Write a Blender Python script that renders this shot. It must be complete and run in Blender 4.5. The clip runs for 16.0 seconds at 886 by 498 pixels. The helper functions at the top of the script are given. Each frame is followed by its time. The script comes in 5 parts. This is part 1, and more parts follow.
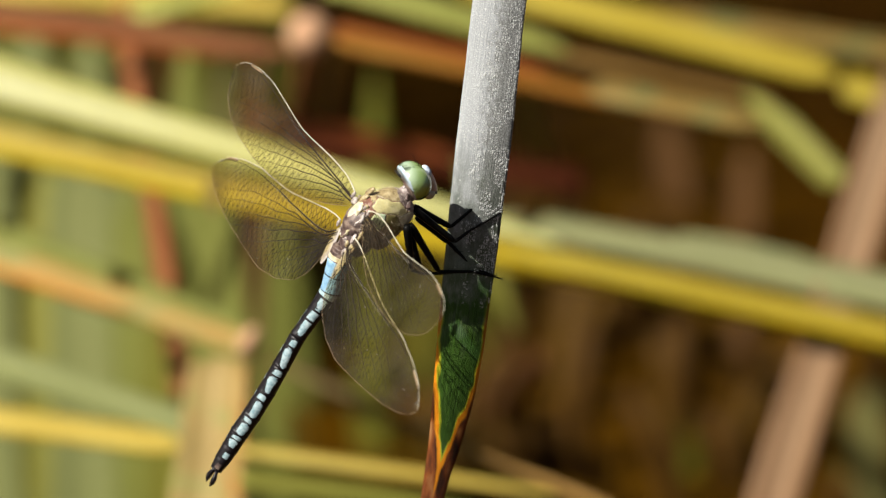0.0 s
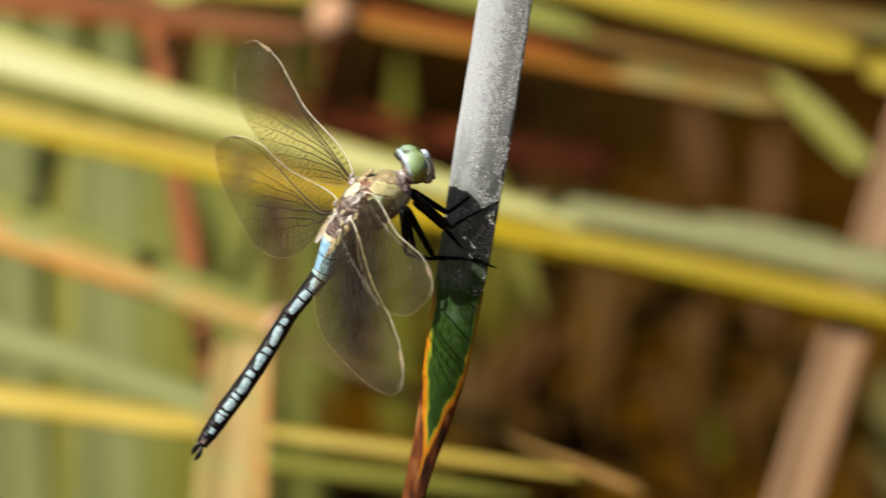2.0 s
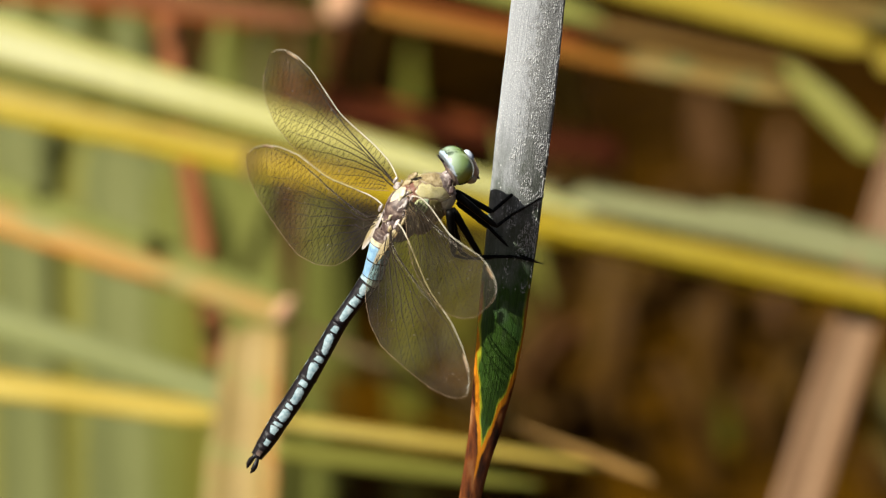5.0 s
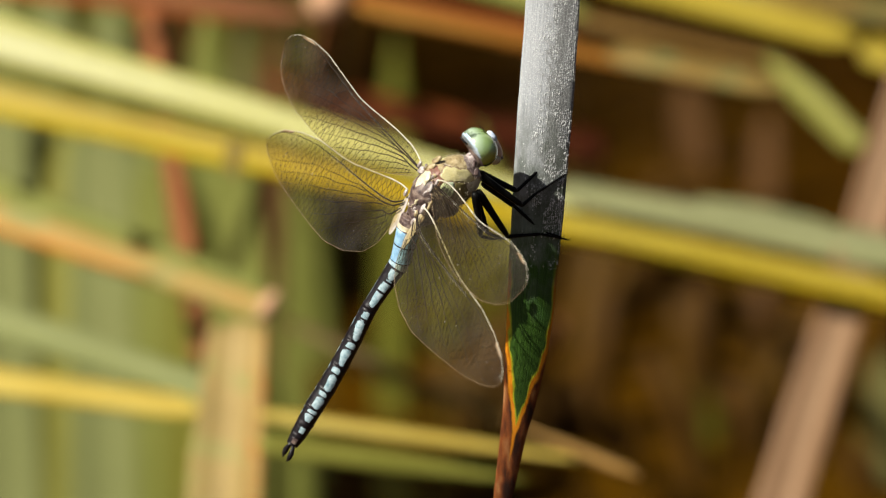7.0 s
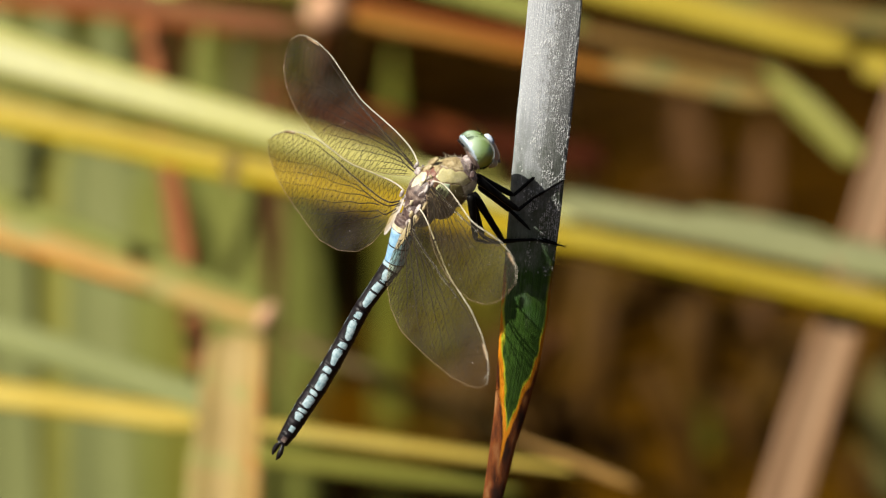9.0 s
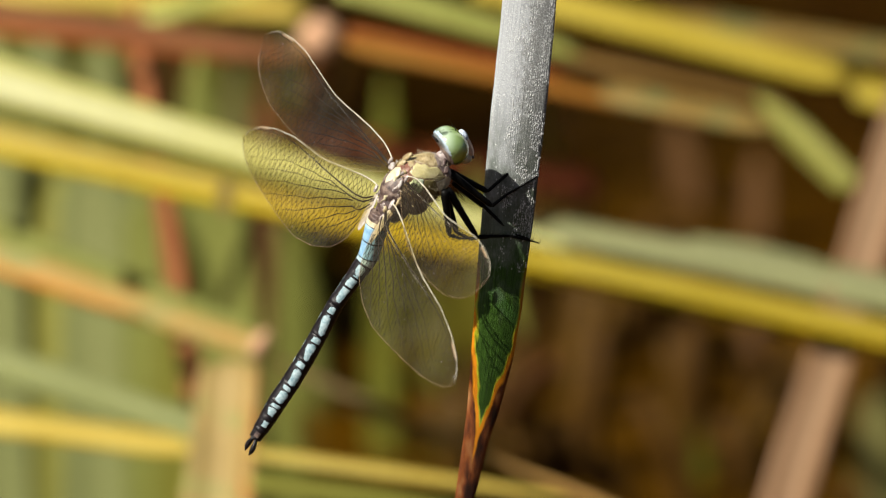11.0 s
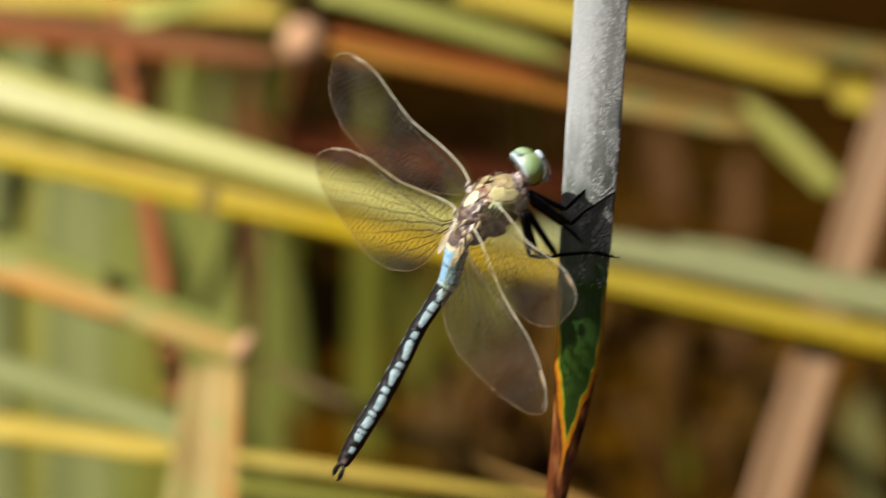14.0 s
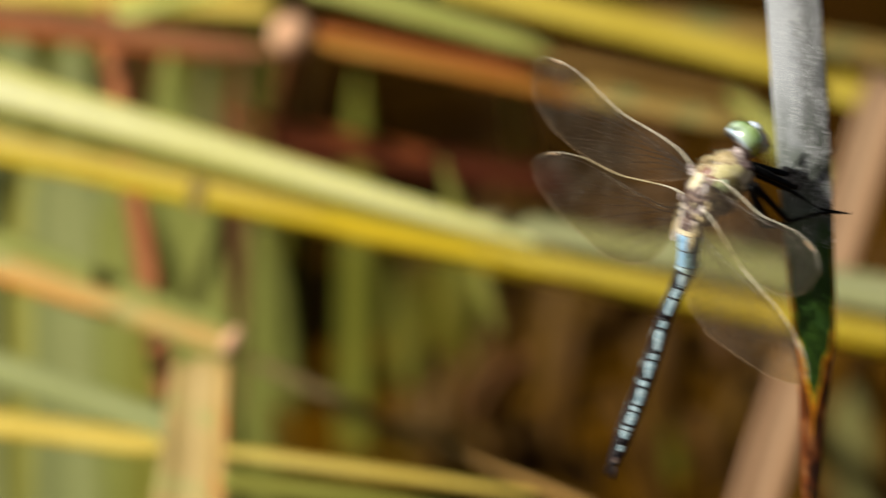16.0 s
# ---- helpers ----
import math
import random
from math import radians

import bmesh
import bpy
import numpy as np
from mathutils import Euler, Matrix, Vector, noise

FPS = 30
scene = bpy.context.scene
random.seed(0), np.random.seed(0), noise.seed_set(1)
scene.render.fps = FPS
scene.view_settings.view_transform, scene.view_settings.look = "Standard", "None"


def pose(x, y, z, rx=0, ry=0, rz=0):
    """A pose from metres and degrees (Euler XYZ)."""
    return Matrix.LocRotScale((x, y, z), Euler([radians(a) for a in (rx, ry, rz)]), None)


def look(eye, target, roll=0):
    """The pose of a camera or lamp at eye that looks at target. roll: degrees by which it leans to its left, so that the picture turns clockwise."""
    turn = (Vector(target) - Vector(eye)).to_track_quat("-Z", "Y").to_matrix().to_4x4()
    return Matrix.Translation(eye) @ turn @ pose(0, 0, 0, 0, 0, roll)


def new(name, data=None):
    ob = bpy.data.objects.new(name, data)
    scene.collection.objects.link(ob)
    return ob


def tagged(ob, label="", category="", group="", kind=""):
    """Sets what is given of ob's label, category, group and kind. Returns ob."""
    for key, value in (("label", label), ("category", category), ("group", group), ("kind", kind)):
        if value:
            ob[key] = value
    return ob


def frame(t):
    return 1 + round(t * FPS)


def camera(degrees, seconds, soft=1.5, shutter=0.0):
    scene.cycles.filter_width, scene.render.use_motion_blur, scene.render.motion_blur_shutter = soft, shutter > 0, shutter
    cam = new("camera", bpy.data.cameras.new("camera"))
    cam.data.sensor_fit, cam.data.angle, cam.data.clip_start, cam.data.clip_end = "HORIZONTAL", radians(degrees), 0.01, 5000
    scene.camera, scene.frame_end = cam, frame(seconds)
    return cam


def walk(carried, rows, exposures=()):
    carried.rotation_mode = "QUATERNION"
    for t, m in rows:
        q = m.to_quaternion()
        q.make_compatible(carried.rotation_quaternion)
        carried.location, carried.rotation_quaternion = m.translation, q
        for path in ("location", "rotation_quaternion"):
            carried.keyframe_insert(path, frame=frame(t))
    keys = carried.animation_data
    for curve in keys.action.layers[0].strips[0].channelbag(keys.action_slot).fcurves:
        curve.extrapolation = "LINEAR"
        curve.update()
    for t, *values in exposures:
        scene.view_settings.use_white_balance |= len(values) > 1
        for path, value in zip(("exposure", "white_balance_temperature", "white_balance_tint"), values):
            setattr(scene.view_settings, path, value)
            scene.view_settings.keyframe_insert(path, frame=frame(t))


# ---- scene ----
# A dragonfly clings to a hanging reed leaf over a pond; the leaf swings in the wind.
# View axes: x to the side, y up, z towards the viewer, 20 degrees down; origin at the insect.
VIEW = pose(0, 0, 0.50, 70, 0, 0)
MM = 0.001


def aim(x, y):
    """The camera's pose when its sight line passes x, y millimetres beside the origin of the view axes."""
    return look(VIEW @ Vector((0, 0, 1.6)), VIEW @ Vector((x * MM, y * MM, 0)))


cam = camera(6.283, 16.0, 1.3, 0.25)
cam.data.dof.use_dof = True
cam.data.dof.focus_distance = 1.603
cam.data.dof.aperture_fstop = 17.3
walk(cam, [
    (0, aim(1.37, -2.06)), (0.5, aim(0.50, -2.23)), (1, aim(-0.35, -3.08)), (1.5, aim(-1.89, -3.94)),
    (2, aim(-3.76, -5.66)), (2.5, aim(-5.67, -6.85)), (3, aim(-8.24, -8.06)), (3.2, aim(-8.17, -8.12)),
    (3.7, aim(-7.75, -8.15)), (4.2, aim(-7.08, -8.09)), (4.7, aim(-6.28, -7.99)), (5.3, aim(-5.29, -7.89)),
    (5.5, aim(-4.98, -7.88)), (6, aim(-3.76, -8.05)), (6.5, aim(-2.74, -8.75)), (7, aim(-2.56, -9.08)),
    (7.5, aim(-2.24, -8.75)), (8, aim(-2.41, -8.05)), (8.2, aim(-2.36, -7.78)), (8.7, aim(-2.23, -7.16)),
    (9.2, aim(-2.08, -6.57)), (9.7, aim(-1.90, -5.90)), (10.3, aim(-1.64, -4.88)), (10.5, aim(-1.55, -4.46)),
    (11, aim(-0.86, -1.37)), (11.5, aim(-0.86, 0.68)), (12, aim(-0.86, 1.03)), (12.5, aim(-0.00, 0.00)),
    (13, aim(0.68, -0.17)), (13.5, aim(1.37, -0.34)), (14, aim(2.40, -0.85)), (14.5, aim(3.77, -0.85)),
    (15, aim(4.29, -1.02)), (15.5, aim(4.97, -1.55)), (16, aim(4.79, -1.88)),
])

# ---- world and sun ----
SUN = (VIEW.to_3x3() @ Vector((-0.60, 0.60, 0.53))).normalized()
world = bpy.data.worlds.new("sky")
scene.world = world
world.use_nodes = True
wn = world.node_tree.nodes
sky = wn.new("ShaderNodeTexSky")
sky.sky_type, sky.sun_disc = "NISHITA", False
sky.air_density, sky.dust_density, sky.ozone_density = 0.7, 4.0, 0.6
sky.sun_elevation = math.asin(SUN.z)
sky.sun_rotation = math.atan2(SUN.x, SUN.y)
world.node_tree.links.new(sky.outputs[0], wn["Background"].inputs[0])
wn["Background"].inputs[1].default_value = 0.040
lamp = bpy.data.lights.new("sun", "SUN")
lamp.energy, lamp.angle, lamp.color = 5.9, radians(0.53), (1.0, 0.96, 0.85)
sun = new("sun", lamp)
sun.matrix_world = look((0, 0, 3), Vector((0, 0, 3)) - SUN)
scene.view_settings.exposure = 0.49


# ---- materials ----
def shader(name, rough=0.5, metal=0.0):
    m = bpy.data.materials.new(name)
    m.use_nodes = True
    nt = m.node_tree
    b = nt.nodes["Principled BSDF"]
    b.inputs["Roughness"].default_value = rough
    b.inputs["Metallic"].default_value = metal
    return m, nt, b


def ramp(nt, stops, source):
    r = nt.nodes.new("ShaderNodeValToRGB")
    els = r.color_ramp.elements
    while len(els) < len(stops):
        els.new(0.5)
    for e, (p, c) in zip(els, stops):
        e.position, e.color = p, (*c, 1)
    nt.links.new(source, r.inputs[0])
    return r.outputs[0]


def tex(nt, kind, scale, detail=4.0, coords="Object", stretch=(1, 1, 1)):
    c = nt.nodes.new("ShaderNodeTexCoord")
    mp = nt.nodes.new("ShaderNodeMapping")
    mp.inputs["Scale"].default_value = stretch
    nt.links.new(c.outputs[coords], mp.inputs[0])
    n = nt.nodes.new("ShaderNodeTexVoronoi" if kind == "cells" else "ShaderNodeTexNoise")
    n.inputs["Scale"].default_value = scale
    if kind != "cells":
        n.inputs["Detail"].default_value = detail
    nt.links.new(mp.outputs[0], n.inputs["Vector"])
    return n.outputs["Distance" if kind == "cells" else "Fac"]


def mix(nt, a, b, fac, mode="MIX"):
    m = nt.nodes.new("ShaderNodeMix")
    m.data_type, m.blend_type = "RGBA", mode
    for v, i in ((a, 6), (b, 7)):
        if isinstance(v, tuple):
            m.inputs[i].default_value = (*v, 1)
        else:
            nt.links.new(v, m.inputs[i])
    if isinstance(fac, float):
        m.inputs[0].default_value = fac
    else:
        nt.links.new(fac, m.inputs[0])
    return m.outputs[2]


def bump(nt, b, height, strength, distance):
    n = nt.nodes.new("ShaderNodeBump")
    n.inputs["Strength"].default_value, n.inputs["Distance"].default_value = strength, distance
    nt.links.new(height, n.inputs["Height"])
    nt.links.new(n.outputs[0], b.inputs["Normal"])


def plant(name, low, mid, high, blotch, rough=0.5, thin=0.35, spots=0.55):
    """A leaf's skin: long streaks of three tones, with dry blotches; thin leaves let light through."""
    m, nt, b = shader(name, rough)
    b.inputs["Specular IOR Level"].default_value = 0.12
    streak = tex(nt, "noise", 1.0, 5, "UV", (3.0, 38.0, 1))
    patch = tex(nt, "noise", 1.0, 3, "UV", (5.0, 1.6, 1))
    broad = tex(nt, "noise", 1.0, 2, "UV", (0.8, 5.5, 1))
    both = nt.nodes.new("ShaderNodeMath")
    both.operation = "MULTIPLY_ADD"
    nt.links.new(broad, both.inputs[0])
    both.inputs[1].default_value = 1.5
    half = nt.nodes.new("ShaderNodeMath")
    half.operation = "MULTIPLY_ADD"
    nt.links.new(streak, half.inputs[0])
    half.inputs[1].default_value, half.inputs[2].default_value = 0.5, -0.5
    nt.links.new(half.outputs[0], both.inputs[2])
    col = ramp(nt, [(0.3, low), (0.5, mid), (0.72, high)], both.outputs[0])
    col = mix(nt, col, blotch, ramp(nt, [(spots, (0, 0, 0)), (spots + 0.14, (1, 1, 1))], patch))
    fine = tex(nt, "noise", 1.0, 4, "UV", (40.0, 60.0, 1))
    col = mix(nt, col, ramp(nt, [(0.3, (0.55, 0.55, 0.55)), (0.6, (1, 1, 1))], fine), 0.5, "MULTIPLY")
    nt.links.new(col, b.inputs["Base Color"])
    bump(nt, b, streak, 0.4, 0.0006)
    t = nt.nodes.new("ShaderNodeBsdfTranslucent")
    nt.links.new(col, t.inputs[0])
    mx = nt.nodes.new("ShaderNodeMixShader")
    mx.inputs[0].default_value = thin
    nt.links.new(b.outputs[0], mx.inputs[1])
    nt.links.new(t.outputs[0], mx.inputs[2])
    nt.links.new(mx.outputs[0], nt.nodes["Material Output"].inputs[0])
    return m


LIME = plant("lime_leaf", (0.58, 0.55, 0.13), (0.80, 0.77, 0.34), (0.90, 0.89, 0.60), (0.64, 0.56, 0.12), 0.42, 0.25, 0.62)
GOLD = plant("golden_leaf", (0.34, 0.22, 0.008), (0.54, 0.39, 0.014), (0.66, 0.54, 0.07), (0.44, 0.19, 0.02), 0.45, 0.25, 0.58)
OLIVE = plant("olive_leaf", (0.1581, 0.1535, 0.0279), (0.2604, 0.2511, 0.0512), (0.3534, 0.3348, 0.0837), (0.2976, 0.2325, 0.0465), 0.5, 0.3, 0.62)
SAGE = plant("sage_leaf", (0.24, 0.26, 0.053), (0.37, 0.39, 0.094), (0.48, 0.48, 0.139), (0.4, 0.35, 0.066), 0.5, 0.3, 0.6)
RUST = plant("rust_leaf", (0.24, 0.055, 0.014), (0.42, 0.115, 0.032), (0.54, 0.21, 0.07), (0.30, 0.10, 0.03), 0.6, 0.2, 0.6)
ORANGE = plant("orange_leaf", (0.32, 0.11, 0.014), (0.50, 0.215, 0.034), (0.60, 0.33, 0.08), (0.38, 0.25, 0.045), 0.55, 0.25, 0.6)
STRAW = plant("straw_stem", (0.195, 0.1053, 0.0507), (0.2808, 0.1677, 0.0936), (0.351, 0.234, 0.1365), (0.1872, 0.1014, 0.0468), 0.6, 0.15, 0.6)
HONEY = plant("honey_leaf", (0.4416, 0.2976, 0.036), (0.6144, 0.4704, 0.096), (0.7296, 0.5952, 0.192), (0.48, 0.384, 0.064), 0.5, 0.25, 0.6)
KHAKI = plant("khaki_leaf", (0.2732, 0.1973, 0.01548), (0.425, 0.3238, 0.03312), (0.5364, 0.4352, 0.09384), (0.4655, 0.253, 0.0276), 0.5, 0.25, 0.6)
AMBER = plant("amber_leaf", (0.26, 0.14, 0.03), (0.38, 0.24, 0.07), (0.48, 0.35, 0.14), (0.42, 0.13, 0.02), 0.5, 0.25, 0.50)
BEIGE = plant("beige_leaf", (0.2261, 0.1615, 0.05057), (0.3149, 0.218, 0.07225), (0.3795, 0.2745, 0.1047), (0.2422, 0.2422, 0.07225), 0.55, 0.2, 0.5)
PITH = plant("pale_pith", (0.425, 0.221, 0.119), (0.561, 0.323, 0.187), (0.646, 0.425, 0.289), (0.476, 0.289, 0.17), 0.6, 0.1, 0.6)
MOSS = plant("moss_leaf", (0.06, 0.055, 0.006), (0.115, 0.105, 0.010), (0.18, 0.155, 0.022), (0.14, 0.08, 0.012), 0.5, 0.3, 0.62)
TAN = plant("tan_leaf", (0.055, 0.026, 0.004), (0.105, 0.054, 0.008), (0.17, 0.095, 0.02), (0.075, 0.05, 0.006), 0.6, 0.2, 0.6)
# rust leaf as it looks in shade; the shade is in the base colour
SHADED_RUST = plant("shaded_rust_leaf", (0.05, 0.010, 0.004), (0.10, 0.022, 0.008), (0.16, 0.045, 0.014), (0.06, 0.02, 0.006), 0.6, 0.2, 0.6)
FERN = plant("fern_leaf", (0.33, 0.34, 0.074), (0.47, 0.48, 0.123), (0.58, 0.57, 0.18), (0.5, 0.43, 0.082), 0.5, 0.3, 0.6)
DULL = plant("dull_green_leaf", (0.15, 0.155, 0.065), (0.22, 0.225, 0.095), (0.29, 0.29, 0.13), (0.25, 0.21, 0.07), 0.5, 0.3, 0.6)
UMBER = plant("umber_leaf", (0.16, 0.085, 0.018), (0.28, 0.155, 0.04), (0.38, 0.24, 0.085), (0.20, 0.12, 0.03), 0.6, 0.2, 0.6)
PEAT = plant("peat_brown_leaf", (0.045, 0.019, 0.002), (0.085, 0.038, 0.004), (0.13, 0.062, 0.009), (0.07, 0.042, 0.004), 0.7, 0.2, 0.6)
GREYED = plant("greyed_leaf", (0.085, 0.078, 0.022), (0.14, 0.13, 0.042), (0.20, 0.18, 0.065), (0.15, 0.11, 0.03), 0.6, 0.25, 0.6)
GLEN = plant("grey_green_leaf", (0.1415, 0.1507, 0.03214), (0.203, 0.2153, 0.04906), (0.2646, 0.2738, 0.07363), (0.2092, 0.1846, 0.03104), 0.55, 0.3, 0.6)
PALESAGE = plant("pale_sage_leaf", (0.1572, 0.1715, 0.06107), (0.2226, 0.239, 0.08697), (0.2815, 0.2946, 0.1159), (0.275, 0.2357, 0.05795), 0.55, 0.3, 0.6)
LEAFY = plant("leaf_green", (0.09, 0.092, 0.010), (0.145, 0.145, 0.018), (0.20, 0.20, 0.04), (0.15, 0.12, 0.02), 0.5, 0.3, 0.62)
RUSSET = plant("russet_leaf", (0.15, 0.048, 0.016), (0.25, 0.085, 0.031), (0.34, 0.145, 0.057), (0.20, 0.09, 0.03), 0.6, 0.2, 0.6)
ROSE = plant("rose_brown_leaf", (0.224, 0.084, 0.03584), (0.336, 0.14, 0.0616), (0.448, 0.224, 0.1008), (0.3136, 0.2128, 0.0672), 0.6, 0.2, 0.56)
DUSTY = plant("dusty_brown_leaf", (0.075, 0.035, 0.012), (0.12, 0.058, 0.021), (0.17, 0.092, 0.036), (0.09, 0.06, 0.015), 0.6, 0.2, 0.6)
MOTTLE = plant("mottled_leaf", (0.264, 0.154, 0.0308), (0.374, 0.2475, 0.0715), (0.484, 0.374, 0.154), (0.242, 0.253, 0.088), 0.55, 0.25, 0.48)
PALELIME = plant("pale_lime_leaf", (0.264, 0.264, 0.0385), (0.374, 0.374, 0.0825), (0.484, 0.484, 0.176), (0.396, 0.297, 0.044), 0.5, 0.25, 0.62)
SOFT = plant("soft_sage_leaf", (0.1232, 0.1318, 0.027), (0.1785, 0.187, 0.0405), (0.2338, 0.2422, 0.0615), (0.17, 0.153, 0.02475), 0.55, 0.25, 0.6)
SOFTOLIVE = plant("soft_olive_leaf", (0.1125, 0.1098, 0.0136), (0.1665, 0.1602, 0.0238), (0.2205, 0.2115, 0.0425), (0.18, 0.144, 0.02125), 0.55, 0.25, 0.6)
FADED = plant("faded_brown_leaf", (0.075, 0.05, 0.016), (0.13, 0.088, 0.030), (0.19, 0.135, 0.055), (0.10, 0.07, 0.02), 0.6, 0.2, 0.6)
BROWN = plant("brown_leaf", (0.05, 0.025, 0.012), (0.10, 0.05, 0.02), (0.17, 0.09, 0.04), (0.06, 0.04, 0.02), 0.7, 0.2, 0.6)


# ---- builders ----
def obj(name, bm, material, smooth=True):
    me = bpy.data.meshes.new(name)
    bm.normal_update()
    bm.to_mesh(me)
    bm.free()
    for m in (material if isinstance(material, (list, tuple)) else [material]):
        me.materials.append(m)
    if smooth:
        me.shade_smooth()
    return new(name, me)


def part(name, bm, material, parent, label="", m=None, smooth=True):
    ob = obj(name, bm, material, smooth)
    ob.parent = parent
    if m is not None:
        ob.matrix_basis = m
    return tagged(ob, label)


def loft(bm, rings, closed=True, caps=True, uv=False, mat=0):
    """Skins rings of equal length; the UV runs along and across."""
    layer = bm.loops.layers.uv.verify() if uv else None
    vs = [[bm.verts.new(p) for p in ring] for ring in rings]
    n = len(vs[0])
    span = n if closed else n - 1
    for i in range(len(vs) - 1):
        for j in range(span):
            k = (j + 1) % n
            f = bm.faces.new((vs[i][j], vs[i][k], vs[i + 1][k], vs[i + 1][j]))
            f.material_index = mat
            if uv:
                for lp, (a, c) in zip(f.loops, ((i, j), (i, j + 1), (i + 1, j + 1), (i + 1, j))):
                    lp[layer].uv = (a / (len(vs) - 1), c / span)
    if caps and closed:
        for ring in (vs[0][::-1], vs[-1]):
            f = bm.faces.new(ring)
            f.material_index = mat
    return vs


def tube(bm, pts, radii, sides=6, mat=0):
    """A round bar through points, with a radius at each."""
    pts = [Vector(p) for p in pts]
    rings = []
    up = Vector((0.13, 0.21, 0.97))
    for i, p in enumerate(pts):
        d = (pts[min(i + 1, len(pts) - 1)] - pts[max(i - 1, 0)]).normalized()
        a = d.cross(up).normalized() if abs(d.dot(up)) < 0.98 else d.cross(Vector((1, 0, 0))).normalized()
        c = d.cross(a)
        rings.append([p + (a * math.cos(k * math.tau / sides) + c * math.sin(k * math.tau / sides)) * radii[i] for k in range(sides)])
    loft(bm, rings, mat=mat)


def blob(bm, centre, axes, radii, seg=20, rows=14, power=1.0, mat=0):
    """An ellipsoid on three axes."""
    c, (a, b, d) = Vector(centre), [Vector(v) for v in axes]
    rings = []
    for i in range(1, rows):
        th = math.pi * i / rows
        h, w = math.cos(th), math.sin(th) ** power
        rings.append([c + a * (radii[0] * h) + b * (radii[1] * w * math.cos(k * math.tau / seg)) + d * (radii[2] * w * math.sin(k * math.tau / seg)) for k in range(seg)])
    vs = loft(bm, rings, caps=False, mat=mat)
    for ring, s in ((vs[0], 1), (vs[-1], -1)):
        tip = bm.verts.new(c + a * radii[0] * s)
        for k in range(seg):
            f = bm.faces.new((ring[k], ring[(k + 1) % seg], tip))
            f.material_index = mat
    bmesh.ops.recalc_face_normals(bm, faces=bm.faces[:])


def strip(p0, p1, w0, w1, bow=0.0, channel=0.16, facing=(0, -0.7, 0.72), ends=(0, 0), twist=0.0, thick=0.0006, seed=0, steps=26):
    """A strap leaf from p0 to p1: crescent section, bowed path, tapered ends, slightly ragged edges."""
    rnd = random.Random(seed)
    bm = bmesh.new()
    p0, p1, face = Vector(p0), Vector(p1), Vector(facing).normalized()
    way = (p1 - p0).normalized()
    rings = []
    ph = rnd.random() * 9
    for i in range(steps + 1):
        t = i / steps
        c = p0.lerp(p1, t) + Vector((0, 0, 1)) * bow * 4 * t * (1 - t)
        side = way.cross(face).normalized()
        side = Matrix.Rotation(twist * (t - 0.5), 3, way) @ side
        out = side.cross(way).normalized()
        w = (w0 + (w1 - w0) * t) * 0.5 * (1 + 0.03 * math.sin(ph + 11 * t) + 0.015 * math.sin(2 * ph + 37 * t))
        if ends[0]:
            w *= min(1, (t / ends[0]) ** 0.7 + 0.04)
        if ends[1]:
            w *= min(1, ((1 - t) / ends[1]) ** 0.7 + 0.04)
        top, low = [], []
        for k in range(9):
            u = k / 4 - 1
            q = c + side * (u * w) + out * (channel * 2 * w * (u * u - 0.5))
            top.append(q + out * thick)
            low.append(q - out * thick)
        rings.append(top + low[::-1])
    loft(bm, rings, uv=True)
    bmesh.ops.recalc_face_normals(bm, faces=bm.faces[:])
    return bm


def leaf(name, label, mat, p0, p1, w0, w1, group="reed leaves over the pond", rib=None, bow=0.0, facing=(0, -0.7, 0.72), end=None, **more):
    """A reed leaf as a thing: its blade, the midrib under it and, where it is snapped, the pale broken end."""
    root = new(name)
    root.location = p0
    p0, p1 = Vector(p0), Vector(p1)
    part("blade", strip((0, 0, 0), p1 - p0, w0, w1, bow=bow, facing=facing, **more), mat, root)
    way, face = (p1 - p0).normalized(), Vector(facing).normalized()
    out = (face - way * face.dot(way)).normalized()
    bm = bmesh.new()
    pts = [(p1 - p0) * t + Vector((0, 0, bow * 4 * t * (1 - t))) - out * (0.22 * (w0 + (w1 - w0) * t) * more.get("channel", 0.16) / 0.22 + 0.0006) for t in [0.04 + 0.9 * k / 12 for k in range(13)]]
    tube(bm, pts, [0.055 * (w0 + (w1 - w0) * k / 12) for k in range(13)], 6)
    part("midrib", bm, rib or mat, root)
    if end:
        bm = bmesh.new()
        blob(bm, p1 - p0 + out * 0.004, (way, out, way.cross(out)), (end * 0.5, end * 0.6, end), 12, 8)
        part("broken_end", bm, PITH, root, "pale broken end")
    return tagged(root, label, "reed leaf", group)


